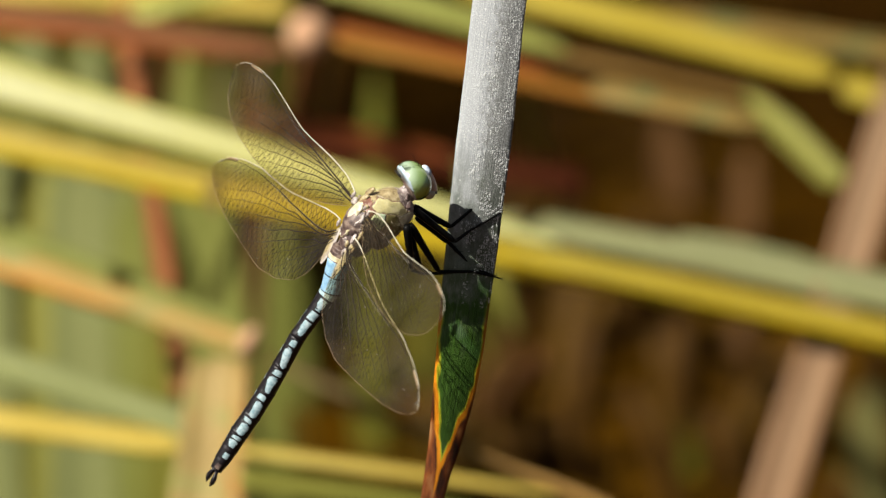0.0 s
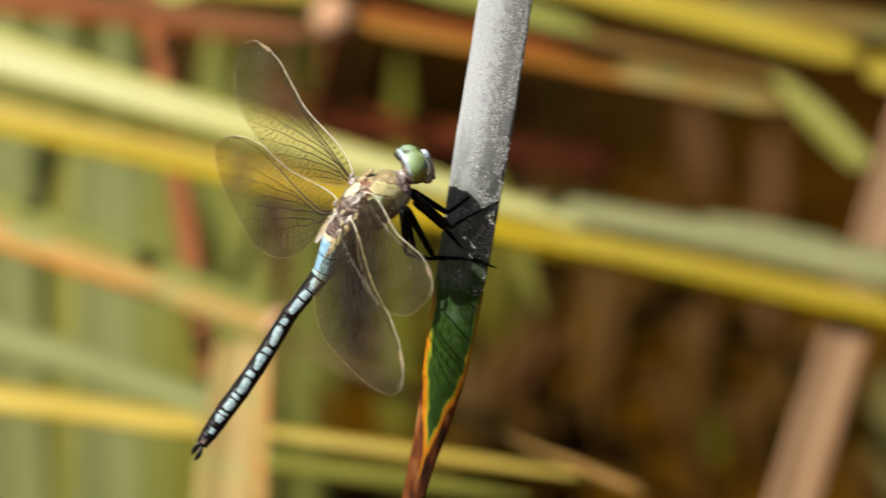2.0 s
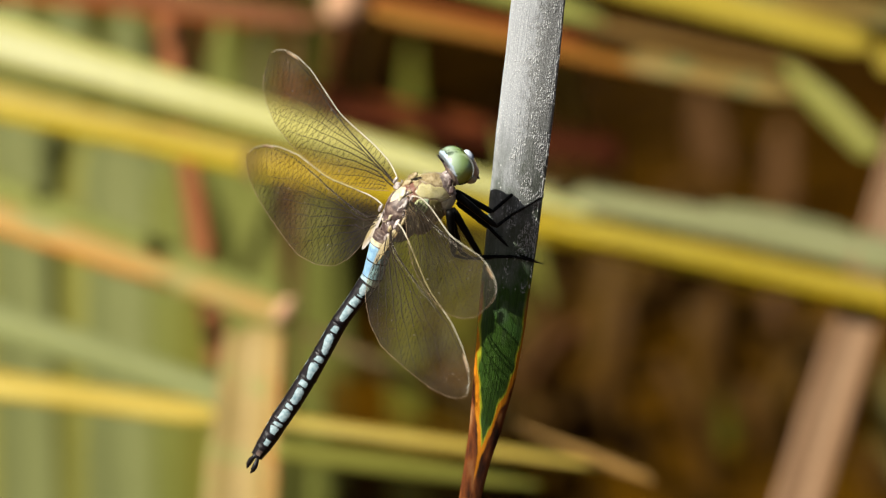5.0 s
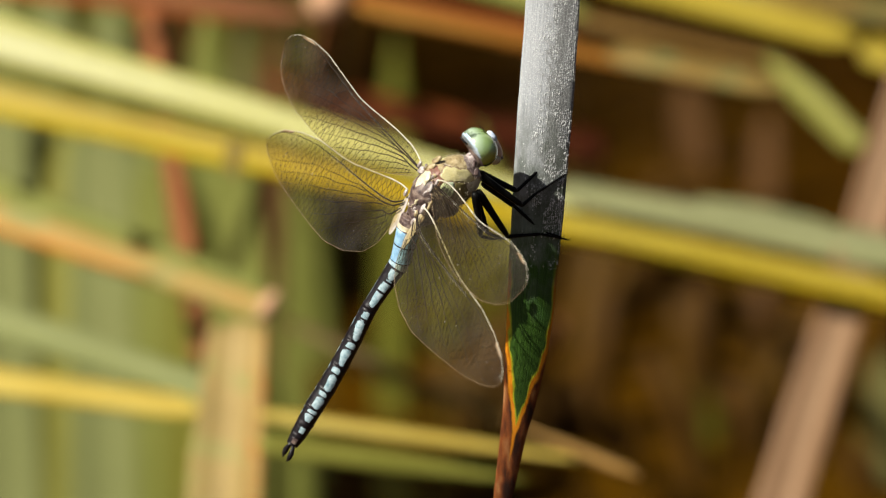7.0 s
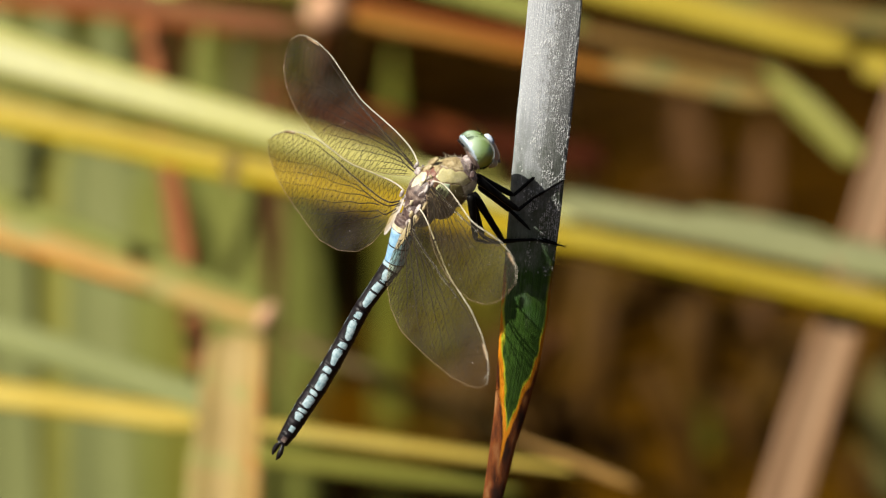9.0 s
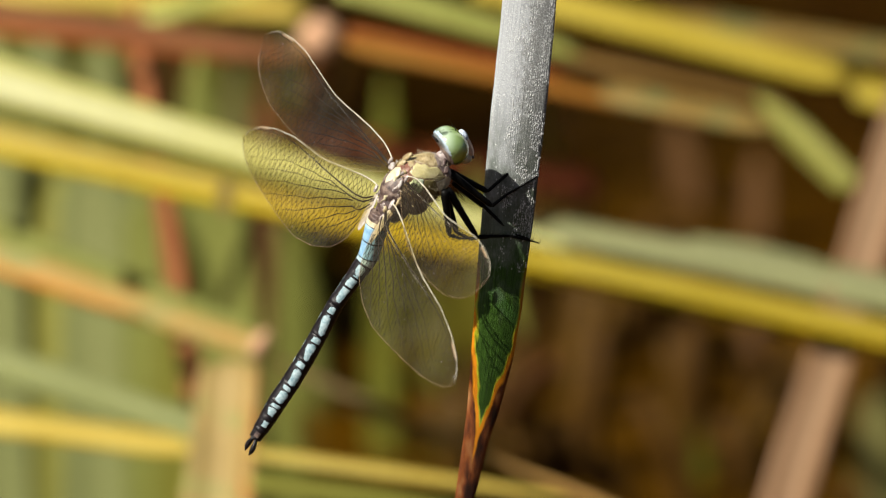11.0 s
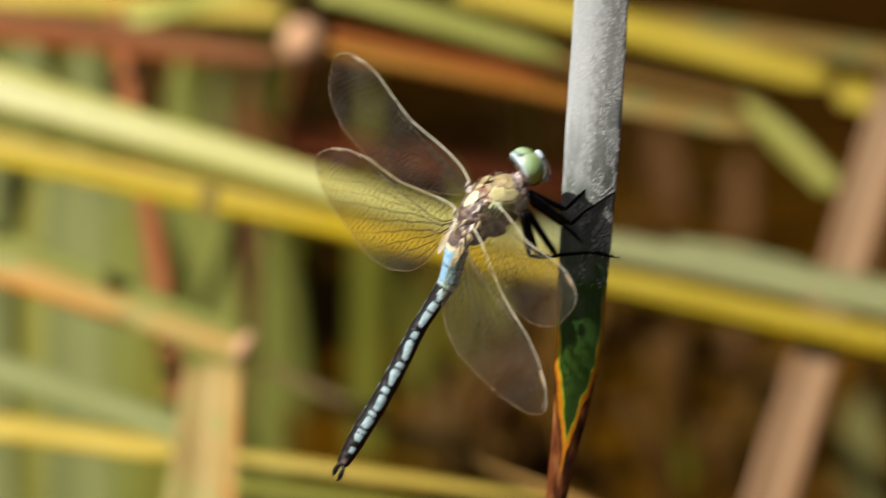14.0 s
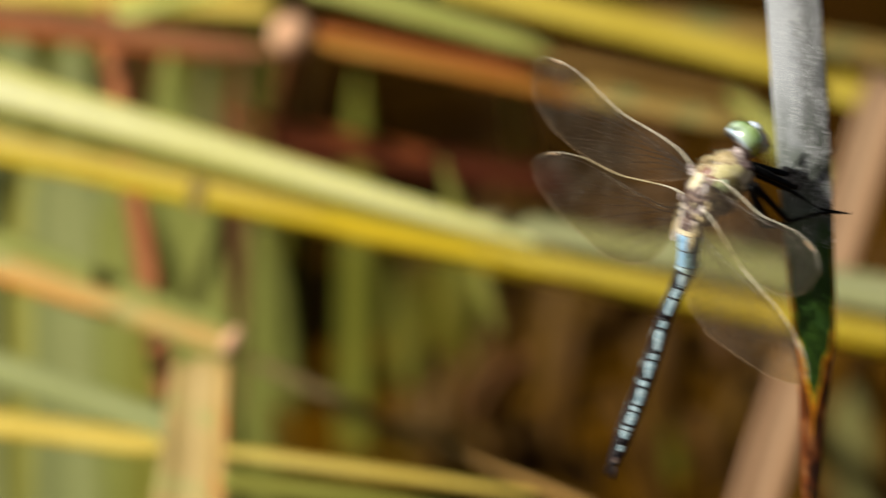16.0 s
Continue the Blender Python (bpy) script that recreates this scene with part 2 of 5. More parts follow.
# ---- the pond ----
def water():
    m, nt, b = shader("pond_water", 0.08)
    # brown water near; shade over the water further out is painted in darker
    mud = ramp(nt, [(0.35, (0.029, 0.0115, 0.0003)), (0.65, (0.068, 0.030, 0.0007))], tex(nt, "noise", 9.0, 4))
    shaded_water = ramp(nt, [(0.35, (0.007, 0.003, 0.0003)), (0.65, (0.022, 0.0095, 0.0006))], tex(nt, "noise", 14.0, 4))
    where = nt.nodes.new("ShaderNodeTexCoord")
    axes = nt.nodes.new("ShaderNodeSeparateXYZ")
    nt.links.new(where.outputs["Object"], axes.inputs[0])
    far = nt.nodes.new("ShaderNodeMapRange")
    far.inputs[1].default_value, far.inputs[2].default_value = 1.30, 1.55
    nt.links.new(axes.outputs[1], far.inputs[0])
    col = mix(nt, mud, shaded_water, far.outputs[0])
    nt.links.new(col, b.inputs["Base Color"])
    b.inputs["IOR"].default_value = 1.33
    wave = tex(nt, "noise", 22.0, 3, "Object", (1.0, 2.2, 1))
    bump(nt, b, wave, 0.12, 0.02)
    bm = bmesh.new()
    edge = [-400, -60, -12, -3, 0, 3, 12, 60, 400]
    grid = [[bm.verts.new((x, y, 0)) for x in edge] for y in edge]
    for i in range(8):
        for j in range(8):
            bm.faces.new((grid[i][j], grid[i][j + 1], grid[i + 1][j + 1], grid[i + 1][j]))
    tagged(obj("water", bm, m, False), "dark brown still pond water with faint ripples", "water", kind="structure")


water()


def ripples():
    """Low swells that drift over the pond and catch the sky."""
    made = []
    for n, (x, y, a, b, h) in enumerate(((0.100, 1.121, 0.011, 0.016, 0.0016), (0.072, 1.277, 0.007, 0.012, 0.0012), (0.079, 1.147, 0.01, 0.013, 0.0013), (0.098, 1.242, 0.009, 0.012, 0.0011), (0.035, 1.169, 0.012, 0.012, 0.0012))):
        bm = bmesh.new()
        rings = []
        for i in range(1, 9):
            r = i / 8
            rings.append([Vector((a * r * math.cos(k * math.tau / 28), b * r * math.sin(k * math.tau / 28), h * (1 + math.cos(math.pi * r)) * 0.5 - 0.0002)) for k in range(28)])
        vs = loft(bm, rings, caps=False)
        top = bm.verts.new((0, 0, h))
        for k in range(28):
            bm.faces.new((vs[0][(k + 1) % 28], vs[0][k], top))
        bmesh.ops.recalc_face_normals(bm, faces=bm.faces[:])
        for f in bm.faces:
            if f.normal.z < 0:
                f.normal_flip()
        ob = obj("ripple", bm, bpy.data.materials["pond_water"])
        ob.location = (x, y, 0.0006)
        tagged(ob, "low drifting swell on the dark pond water", "ripple", "ripples on the pond", "structure")
        made.append(ob)
    return made


swells = ripples()


def reed_belt():
    """Far reeds, added out of view so that their mirror image darkens the water."""
    rnd = random.Random(5)
    bm = bmesh.new()
    layer = bm.loops.layers.uv.verify()
    for i in range(9000):
        y = rnd.uniform(2.3, 5.2)
        x = rnd.uniform(-4.0, 4.0)
        h = rnd.uniform(1.0, 2.6)
        w = rnd.uniform(0.006, 0.014)
        a, lean, ax = rnd.uniform(0, 6.28), rnd.uniform(0, 0.35), rnd.uniform(0, 6.28)
        side = Vector((math.cos(a), math.sin(a), 0)) * w
        foot, tip = Vector((x, y, -0.05)), Vector((x + math.cos(ax) * lean * h, y + math.sin(ax) * lean * h * 0.6, h))
        mid = foot.lerp(tip, 0.5) + Vector((0, 0, 0.06 * h))
        v = [bm.verts.new(p) for p in (foot - side, foot + side, mid - side, mid + side, tip)]
        for q in ((v[0], v[1], v[3], v[2]), (v[2], v[3], v[4])):
            f = bm.faces.new(q)
            f.material_index = i % 4
            for n, lp in enumerate(f.loops):
                lp[layer].uv = (n * 0.3 + i, i * 0.37)
    tagged(obj("reed_belt", bm, [PEAT, SHADED_RUST, PEAT, BROWN]), "dense belt of brown and olive reeds added behind the pond, out of view", "reeds", kind="stuff")


reed_belt()


def tuft():
    """Thin upright leaves that fill the gaps of the nearer reeds."""
    rnd = random.Random(21)
    bm = bmesh.new()
    layer = bm.loops.layers.uv.verify()
    mats = [SOFT, MOSS, SOFTOLIVE, DUSTY, LEAFY, TAN, PEAT, MOSS]
    for i in range(240):
        y = rnd.uniform(1.24, 1.50)
        x = -0.26 + 0.215 * rnd.random() ** 0.8
        h = rnd.uniform(0.06, 0.26)
        w = rnd.uniform(0.004, 0.009)
        lean, yaw = rnd.uniform(-0.18, 0.18), rnd.uniform(-0.7, 0.7)
        side = Vector((math.cos(yaw), math.sin(yaw), 0)) * w
        dep = Vector((-math.sin(yaw), math.cos(yaw), 0)) * w * 0.3
        prev = None
        k = rnd.randrange(8) if x > -0.12 else rnd.choice((0, 0, 1, 2, 2, 3, 7, 0))
        for j in range(7):
            s = j / 6
            p = Vector((x + lean * h * s * s, y + 0.1 * h * s * s, -0.03 + h * s))
            c = (1 - s ** 3) * (0.7 + 0.3 * math.sin(3 * s)) + 0.03
            row = [bm.verts.new(p - side * c + dep), bm.verts.new(p), bm.verts.new(p + side * c + dep)]
            if prev:
                for q in (0, 1):
                    f = bm.faces.new((prev[q], prev[q + 1], row[q + 1], row[q]))
                    f.material_index = k
                    for lp, (a, b) in zip(f.loops, ((s - 0.16, q), (s - 0.16, q + 1), (s, q + 1), (s, q))):
                        lp[layer].uv = (a + i * 0.7, b * 0.5)
            prev = row
    tagged(obj("reed_tuft", bm, mats), "tuft of thin green and brown upright reed leaves", "reeds", kind="stuff")


tuft()


def drowned_stubs():
    """Short dead stalks along the waterline, each a bent, hollow stub."""
    rnd = random.Random(33)
    for i in range(42):
        x, y = rnd.uniform(0.0, 0.17), rnd.uniform(1.08, 1.30)
        h, r = rnd.uniform(0.015, 0.06), rnd.uniform(0.003, 0.006)
        a, lean = rnd.uniform(0, 6.3), rnd.uniform(0, 0.5)
        top = Vector((lean * h * math.cos(a), lean * h * math.sin(a), h))
        pts = [(Vector((0, 0, -0.03)), 1.1), (Vector((0, 0, 0)), 1.0), (top * 0.4 + Vector((0, 0, h * 0.15)), 0.95), (top, 0.8)]
        root = new("dead_stalk")
        root.location = (x, y, 0)
        bm = bmesh.new()
        loft(bm, [[p + Vector((math.cos(k * math.tau / 8), math.sin(k * math.tau / 8), 0.12 * math.sin(k + i))) * r * q for k in range(8)] for p, q in pts], uv=True)
        part("stem", bm, (PEAT, TAN, PEAT)[i % 3], root)
        bm = bmesh.new()
        loft(bm, [[top + Vector((math.cos(k * math.tau / 8) * r * q, math.sin(k * math.tau / 8) * r * q, d + 0.0015 * math.sin(2.3 * k + i))) for k in range(8)] for q, d in ((0.78, -0.001), (0.82, 0.001), (0.5, 0.0008), (0.42, -0.003))], uv=True)
        part("broken_end", bm, PEAT, root, "frayed broken end of the stalk")
        tagged(root, "short dead brown reed stalk standing in dark water", "dead stalk", "dead stalks in the pond")


drowned_stubs()

# ---- leaves and stems behind the insect ----
UP = (-0.6, -0.65, 0.45)


def upright(seed, mt, a, b, w, tone, tip=0.3, facing=UP, channel=0.05):
    """A blade that stands in the pond, from its tip to its foot."""
    leaf("reed_leaf", tone + " reed leaf standing in the dark pond", mt, a, b, w, w, seed=seed, group="upright reed leaves", facing=facing, ends=(tip, 0), channel=channel)


leaf("reed_leaf", "broad lime-yellow reed leaf lying slanted across others", LIME, (-0.1469, 0.5439, 0.3565), (0.0367, 0.5628, 0.2922), 0.0148, 0.0040, seed=1, channel=0.1, ends=(0, .12), facing=(-0.45, -0.5, 0.75))
# thin strip added for the lime leaf's green edge and the shadow line below
leaf("reed_leaf", "narrow green strip for the lower edge and shadow line of a lime leaf", OLIVE, (-0.1490, 0.5689, 0.3377), (0.0199, 0.5825, 0.2877), 0.0040, 0.0031, seed=2, ends=(0, .2))
leaf("reed_leaf", "long golden reed leaf lying slanted below a lime one", GOLD, (-0.1517, 0.6036, 0.3159), (0.1352, 0.5767, 0.2575), 0.0091, 0.0081, seed=3, channel=0.2)
leaf("reed_leaf", "narrow yellow reed leaf lying along a golden one", HONEY, (-0.1503, 0.5853, 0.3242), (-0.0236, 0.5849, 0.2941), 0.0071, 0.0028, seed=4, ends=(0, .2))
leaf("reed_leaf", "narrow pale reed leaf on a golden one", KHAKI, (0.0137, 0.5822, 0.2868), (0.1346, 0.5683, 0.2637), 0.0047, 0.0056, seed=41, ends=(.2, 0))
leaf("reed_leaf", "grey-green reed leaf slanting over the water", DULL, (0.0141, 0.6506, 0.2700), (0.1357, 0.5879, 0.2677), 0.0058, 0.0116, seed=5, ends=(.15, 0))
leaf("reed_leaf", "olive-green reed leaf along a dry orange one", GLEN, (-0.1537, 0.6251, 0.2873), (-0.0491, 0.5364, 0.2778), 0.0079, 0.0040, seed=6, ends=(0, .1), facing=(-0.45, -0.5, 0.75))
leaf("reed_leaf", "orange-edged dry reed leaf with a pale broken end", MOTTLE, (-0.1524, 0.6032, 0.2855), (-0.0484, 0.5161, 0.2806), 0.0097, 0.0067, seed=7, end=0.0046)
leaf("reed_leaf", "narrow rust-orange reed leaf under a dry one", ORANGE, (-0.1517, 0.5926, 0.2857), (-0.0812, 0.5380, 0.2821), 0.0031, 0.0021, seed=8, ends=(0, .2))
leaf("reed_leaf", "pale green reed leaf slanting low", PALESAGE, (-0.1497, 0.5557, 0.2722), (-0.0527, 0.4889, 0.2643), 0.0102, 0.0084, seed=9)
leaf("reed_leaf", "low honey-coloured reed leaf near the water", HONEY, (-0.1456, 0.4924, 0.2736), (-0.0662, 0.4886, 0.2635), 0.0081, 0.0066, seed=10, ends=(0, .1))
leaf("reed_leaf", "low yellow reed leaf slanting near the water", HONEY, (-0.0508, 0.4278, 0.2865), (0.0451, 0.4371, 0.2683), 0.0038, 0.0026, seed=11, ends=(.05, .45))
leaf("reed_leaf", "olive reed leaf close over the water", SOFTOLIVE, (-0.0504, 0.4207, 0.2815), (0.0186, 0.4172, 0.2723), 0.0064, 0.0052, seed=12, ends=(0, .5))
leaf("reed_leaf", "withered tan reed leaf slanting into the water", FADED, (-0.0486, 0.6461, 0.2285), (0.0141, 0.6178, 0.2092), 0.0032, 0.0038, seed=13, ends=(.1, .4))
leaf("reed_leaf", "dull olive withered reed leaf slanting low", DULL, (-0.0296, 0.7910, 0.1586), (0.0259, 1.1815, -0.0100), 0.0069, 0.0089, seed=14, ends=(.2, .3))
leaf("reed_leaf", "thick khaki-yellow reed leaf slanting down under others", KHAKI, (0.0081, 0.7781, 0.2987), (0.1197, 0.7492, 0.2780), 0.0104, 0.0090, seed=15, ends=(0, .10))
leaf("reed_leaf", "pale grey-green reed leaf with a soft bend", FERN, (-0.0303, 0.6450, 0.3423), (0.0380, 0.6570, 0.3169), 0.0098, 0.0057, seed=16, ends=(0, .2))
leaf("reed_leaf", "narrow greyed reed leaf beside a khaki one", UMBER, (0.0309, 0.7140, 0.2980), (0.1005, 0.7278, 0.2776), 0.0039, 0.0036, seed=17, ends=(.1, .2))
leaf("reed_leaf", "narrow rust-red reed leaf on an orange one", RUST, (-0.0287, 0.6404, 0.3296), (0.0333, 0.6549, 0.3112), 0.0038, 0.0032, seed=42, ends=(0.05, .2))
leaf("reed_leaf", "orange-brown reed leaf slanting over dark water", ORANGE, (-0.0285, 0.6203, 0.3330), (0.0652, 0.6513, 0.3013), 0.0060, 0.0041, seed=18, ends=(0.05, .1))
leaf("reed_leaf", "mottled tan and green reed leaf slanting over dark water", MOTTLE, (0.0425, 0.6346, 0.3138), (0.0919, 0.6405, 0.3010), 0.0070, 0.0064, seed=19, ends=(.1, .2))
leaf("reed_leaf", "short pale lime reed leaf hanging slanted", OLIVE, (0.0887, 0.6911, 0.2937), (0.1153, 0.6629, 0.2748), 0.0084, 0.0087, seed=20, ends=(.4, .06))
leaf("reed_leaf", "yellow reed leaf ending over the water", KHAKI, (0.1180, 0.7295, 0.2826), (0.1534, 0.7258, 0.2723), 0.0093, 0.0099, seed=21, ends=(.06, 0))
leaf("reed_leaf", "brownish dry reed leaf slanting away behind", MOTTLE, (0.0535, 0.7752, 0.2908), (0.1586, 0.8074, 0.2628), 0.0060, 0.0085, seed=22, ends=(.2, 0))
leaf("reed_leaf", "rose-brown dry reed leaf slanting across above", ROSE, (-0.1551, 0.6628, 0.3325), (-0.0392, 0.6947, 0.3035), 0.0070, 0.0065, seed=23, ends=(0, .15))
leaf("reed_leaf", "maroon dry reed leaf under a rose-brown one", RUST, (-0.1578, 0.6986, 0.3139), (-0.0478, 0.7134, 0.2962), 0.0036, 0.0029, seed=24, ends=(0, .15))
leaf("reed_leaf", "tan reed leaf lying high over the pond", HONEY, (-0.1673, 0.8355, 0.2806), (-0.0433, 0.8322, 0.2719), 0.0096, 0.0062, seed=25)
leaf("reed_leaf", "pale yellow-green reed leaf rising to a side", PALELIME, (-0.1002, 0.7546, 0.2924), (-0.0353, 0.7608, 0.3096), 0.0070, 0.0057, seed=26, ends=(.15, 0))
leaf("reed_leaf", "dark rust-red reed leaf low behind others", RUST, (-0.0574, 0.7646, 0.2614), (0.0048, 0.7979, 0.2361), 0.0040, 0.0044, seed=27, ends=(.15, .1))
leaf("reed_leaf", "rust reed leaf low behind others, coloured dark for shade", SHADED_RUST, (-0.0487, 0.9129, 0.2013), (0.0488, 0.9458, 0.1747), 0.0082, 0.0091, seed=28)
leaf("dry_reed", "rust-red upright dry reed stalk", RUSSET, (-0.0921, 0.7379, 0.3049), (-0.0693, 0.5863, 0.2396), 0.0059, 0.0075, seed=29, channel=0.2, facing=UP)
leaf("dry_reed", "pinkish straw reed stalk leaning over the water", STRAW, (0.1359, 0.6981, 0.2958), (0.0857, 0.4939, 0.2315), 0.0130, 0.0139, seed=30, channel=0.1, facing=(0, -0.75, 0.6))
leaf("dry_reed", "broken beige upright reed stub", BEIGE, (-0.0561, 0.4686, 0.2961), (-0.0609, 0.4334, 0.2579), 0.0162, 0.0193, seed=31, ends=(.03, 0), facing=(-0.35, -0.7, 0.6))
leaf("dry_reed", "narrow orange dry reed stub", AMBER, (-0.0503, 0.4585, 0.2978), (-0.0518, 0.4241, 0.2617), 0.0035, 0.0041, seed=32, ends=(.05, 0), facing=UP)
leaf("reed_stub", "rose-brown broken reed stub", RUSSET, (-0.0376, 0.7712, 0.2797), (-0.0487, 0.9106, 0.1949), 0.0067, 0.0090, seed=33, channel=0.35, facing=UP)
leaf("reed_stub", "short peach-brown broken reed end", BEIGE, (-0.0581, 0.5222, 0.3266), (-0.0598, 0.5290, 0.3159), 0.0063, 0.0067, seed=34, ends=(.2, .2), facing=UP)
upright(66, SOFTOLIVE, (-0.1721, 1.0965, 0.1293), (-0.1753, 1.0965, -0.0200), 0.0504, "olive", tip=0.1)
upright(67, SOFTOLIVE, (-0.1401, 1.0765, 0.1364), (-0.1429, 1.0765, -0.0200), 0.0475, "olive", tip=0.1)
upright(68, GLEN, (-0.1010, 1.0565, 0.1434), (-0.1005, 1.0565, -0.0200), 0.0496, "grey-green", tip=0.1)
upright(69, SOFT, (-0.0627, 1.0365, 0.1304), (-0.0610, 1.0365, -0.0200), 0.0369, "dull sage", tip=0.2)
upright(70, OLIVE, (-0.1614, 0.9965, 0.1842), (-0.1657, 0.9965, -0.0200), 0.0291, "olive", tip=0.1)
upright(71, OLIVE, (-0.1210, 0.8665, 0.2105), (-0.1241, 0.8665, -0.0200), 0.0184, "olive", tip=0.1)
upright(72, OLIVE, (-0.1302, 0.9065, 0.1983), (-0.1333, 0.9065, -0.0200), 0.0187, "olive", tip=0.1)
upright(73, OLIVE, (-0.1445, 0.9565, 0.1826), (-0.1465, 0.9565, -0.0200), 0.0262, "olive", tip=0.1)
upright(74, PALESAGE, (-0.1053, 0.8165, 0.2336), (-0.1067, 0.8165, -0.0200), 0.0360, "pale sage", tip=0.08)
upright(75, GLEN, (-0.0911, 0.7865, 0.2333), (-0.0901, 0.7865, -0.0200), 0.0177, "grey-green", tip=0.08)
upright(76, SOFTOLIVE, (-0.0801, 0.7565, 0.2279), (-0.0799, 0.7565, -0.0200), 0.0197, "olive", tip=0.15)
upright(77, GLEN, (-0.0622, 0.7365, 0.2493), (-0.0685, 0.7365, -0.0200), 0.0260, "grey-green", tip=0.2)
upright(78, SOFT, (-0.0608, 1.2061, 0.0778), (-0.0539, 1.2061, -0.0200), 0.0315, "dull sage", tip=0.35)
upright(79, MOSS, (-0.0494, 1.2174, 0.0651), (-0.0435, 1.2174, -0.0200), 0.0184, "olive", tip=0.5)
upright(80, MOSS, (-0.0251, 1.2231, 0.0522), (-0.0192, 1.2231, -0.0200), 0.0095, "olive", tip=0.5)
upright(81, SOFTOLIVE, (-0.0081, 1.2174, 0.0500), (-0.0030, 1.2174, -0.0200), 0.0111, "olive", tip=0.5)
upright(82, SOFTOLIVE, (0.0134, 1.2174, 0.0672), (0.0262, 1.2174, -0.0200), 0.0132, "olive", tip=0.3)
upright(83, MOSS, (0.0057, 1.2061, 0.0606), (0.0074, 1.2061, -0.0200), 0.0131, "olive", tip=0.3)
upright(84, LEAFY, (-0.0208, 1.1565, 0.1414), (-0.0232, 1.1565, -0.0200), 0.0149, "green", tip=0.3)
upright(85, PALESAGE, (-0.1437, 0.8965, 0.2468), (-0.1399, 0.8965, -0.0200), 0.0279, "pale sage", tip=0.1)
upright(86, PALESAGE, (-0.1271, 0.9165, 0.2383), (-0.1225, 0.9165, -0.0200), 0.0281, "pale sage", tip=0.1)
upright(87, PALESAGE, (-0.1102, 0.9365, 0.2278), (-0.1048, 0.9365, -0.0200), 0.0236, "pale sage", tip=0.1)
upright(88, GLEN, (-0.0790, 0.9165, 0.2300), (-0.0712, 0.9165, -0.0200), 0.0234, "grey-green", tip=0.15)
upright(89, GREYED, (-0.0677, 0.9365, 0.2202), (-0.0656, 0.9365, -0.0200), 0.0189, "greyed", tip=0.2)
upright(90, DUSTY, (-0.0583, 0.9965, 0.1998), (-0.0700, 0.9965, -0.0200), 0.0169, "dusty brown", tip=0.2)
upright(91, DUSTY, (0.1183, 1.3725, 0.0386), (0.1158, 1.3725, -0.0200), 0.0139, "dusty brown", tip=0.3)
upright(92, TAN, (0.0843, 1.2635, 0.0221), (0.0831, 1.2635, -0.0200), 0.0134, "tan", tip=0.3)
upright(93, DUSTY, (0.0883, 1.4169, 0.0367), (0.0956, 1.4169, -0.0200), 0.0170, "dusty brown", tip=0.3)
upright(94, DUSTY, (0.1124, 1.2519, 0.0220), (0.1106, 1.2519, -0.0200), 0.0107, "dusty brown", tip=0.4)
upright(95, TAN, (0.0616, 1.2635, 0.0221), (0.0595, 1.2635, -0.0200), 0.0134, "tan", tip=0.3)
upright(96, MOSS, (0.0848, 1.1345, 0.0234), (0.0838, 1.1345, -0.0200), 0.0230, "olive", tip=0.4)
upright(97, GREYED, (0.1498, 1.0965, 0.0465), (0.1498, 1.0965, -0.0200), 0.0227, "greyed", tip=0.3)
leaf("reed_leaf", "rose-brown reed leaf leaning over dark water", ROSE, (0.0342, 0.9271, 0.1234), (0.0191, 1.2037, -0.0100), 0.0084, 0.0085, seed=90, ends=(.3, .3))
leaf("reed_leaf", "fresh green reed leaf hanging over dark water", OLIVE, (0.0065, 0.6656, 0.2821), (0.0237, 0.6670, 0.2275), 0.0055, 0.0068, seed=91, ends=(.3, .3), facing=UP)
leaf("reed_leaf", "dull green reed leaf hanging over dark water", SOFTOLIVE, (0.0270, 0.8629, 0.2395), (0.0476, 1.4254, -0.0100), 0.0081, 0.0096, seed=92, ends=(.3, .3), facing=UP)
leaf("reed_leaf", "tan dry reed leaf slanting low over the water", UMBER, (0.0115, 0.4506, 0.2762), (0.0475, 0.4176, 0.2733), 0.0015, 0.0029, seed=93, ends=(.5, .2))
leaf("reed_leaf", "pale grey-green reed leaf behind a golden one", DULL, (0.0673, 0.6582, 0.2618), (0.1137, 0.6304, 0.2587), 0.0055, 0.0083, seed=94, ends=(.4, .3))
bm = bmesh.new()
blob(bm, (-0.0376, 0.7535, 0.2896), ((0, -0.9, 0.3), (1, 0, 0), (0, 0.3, 0.9)), (0.0052, 0.0062, 0.0066), 24, 16)
for vert in bm.verts:
    vert.co += Vector((noise.noise(vert.co * 500), 0, noise.noise(vert.co * 500 + Vector((5, 0, 0))))) * 0.0009
tagged(obj("seed_head", bm, PITH), "round peach-coloured dry seed head", "seed head")


# ---- the hanging leaf ----
def lerp_table(rows, y):
    for a, b in zip(rows, rows[1:]):
        if a[0] >= y >= b[0]:
            t = (a[0] - y) / (a[0] - b[0])
            return [p + (q - p) * t for p, q in zip(a, b)]
    return list(rows[0] if y > rows[0][0] else rows[-1])


# height, left edge, right edge in millimetres of the view axes
OUTLINE = ((260, 37.0, 48.5), (110, 24.3, 35.1), (49.4, 18.6, 29.3), (27, 16.4, 27.4), (4.6, 14.6, 25.0), (-13.3, 13.3, 22.8), (-23.4, 12.8, 21.3),
           (-34.6, 11.9, 18.2), (-40.2, 11.3, 16.5), (-49.4, 10.0, 14.2), (-57, 9.2, 12.0), (-62.5, 8.9, 10.8), (-64.4, 9.2, 10.1))


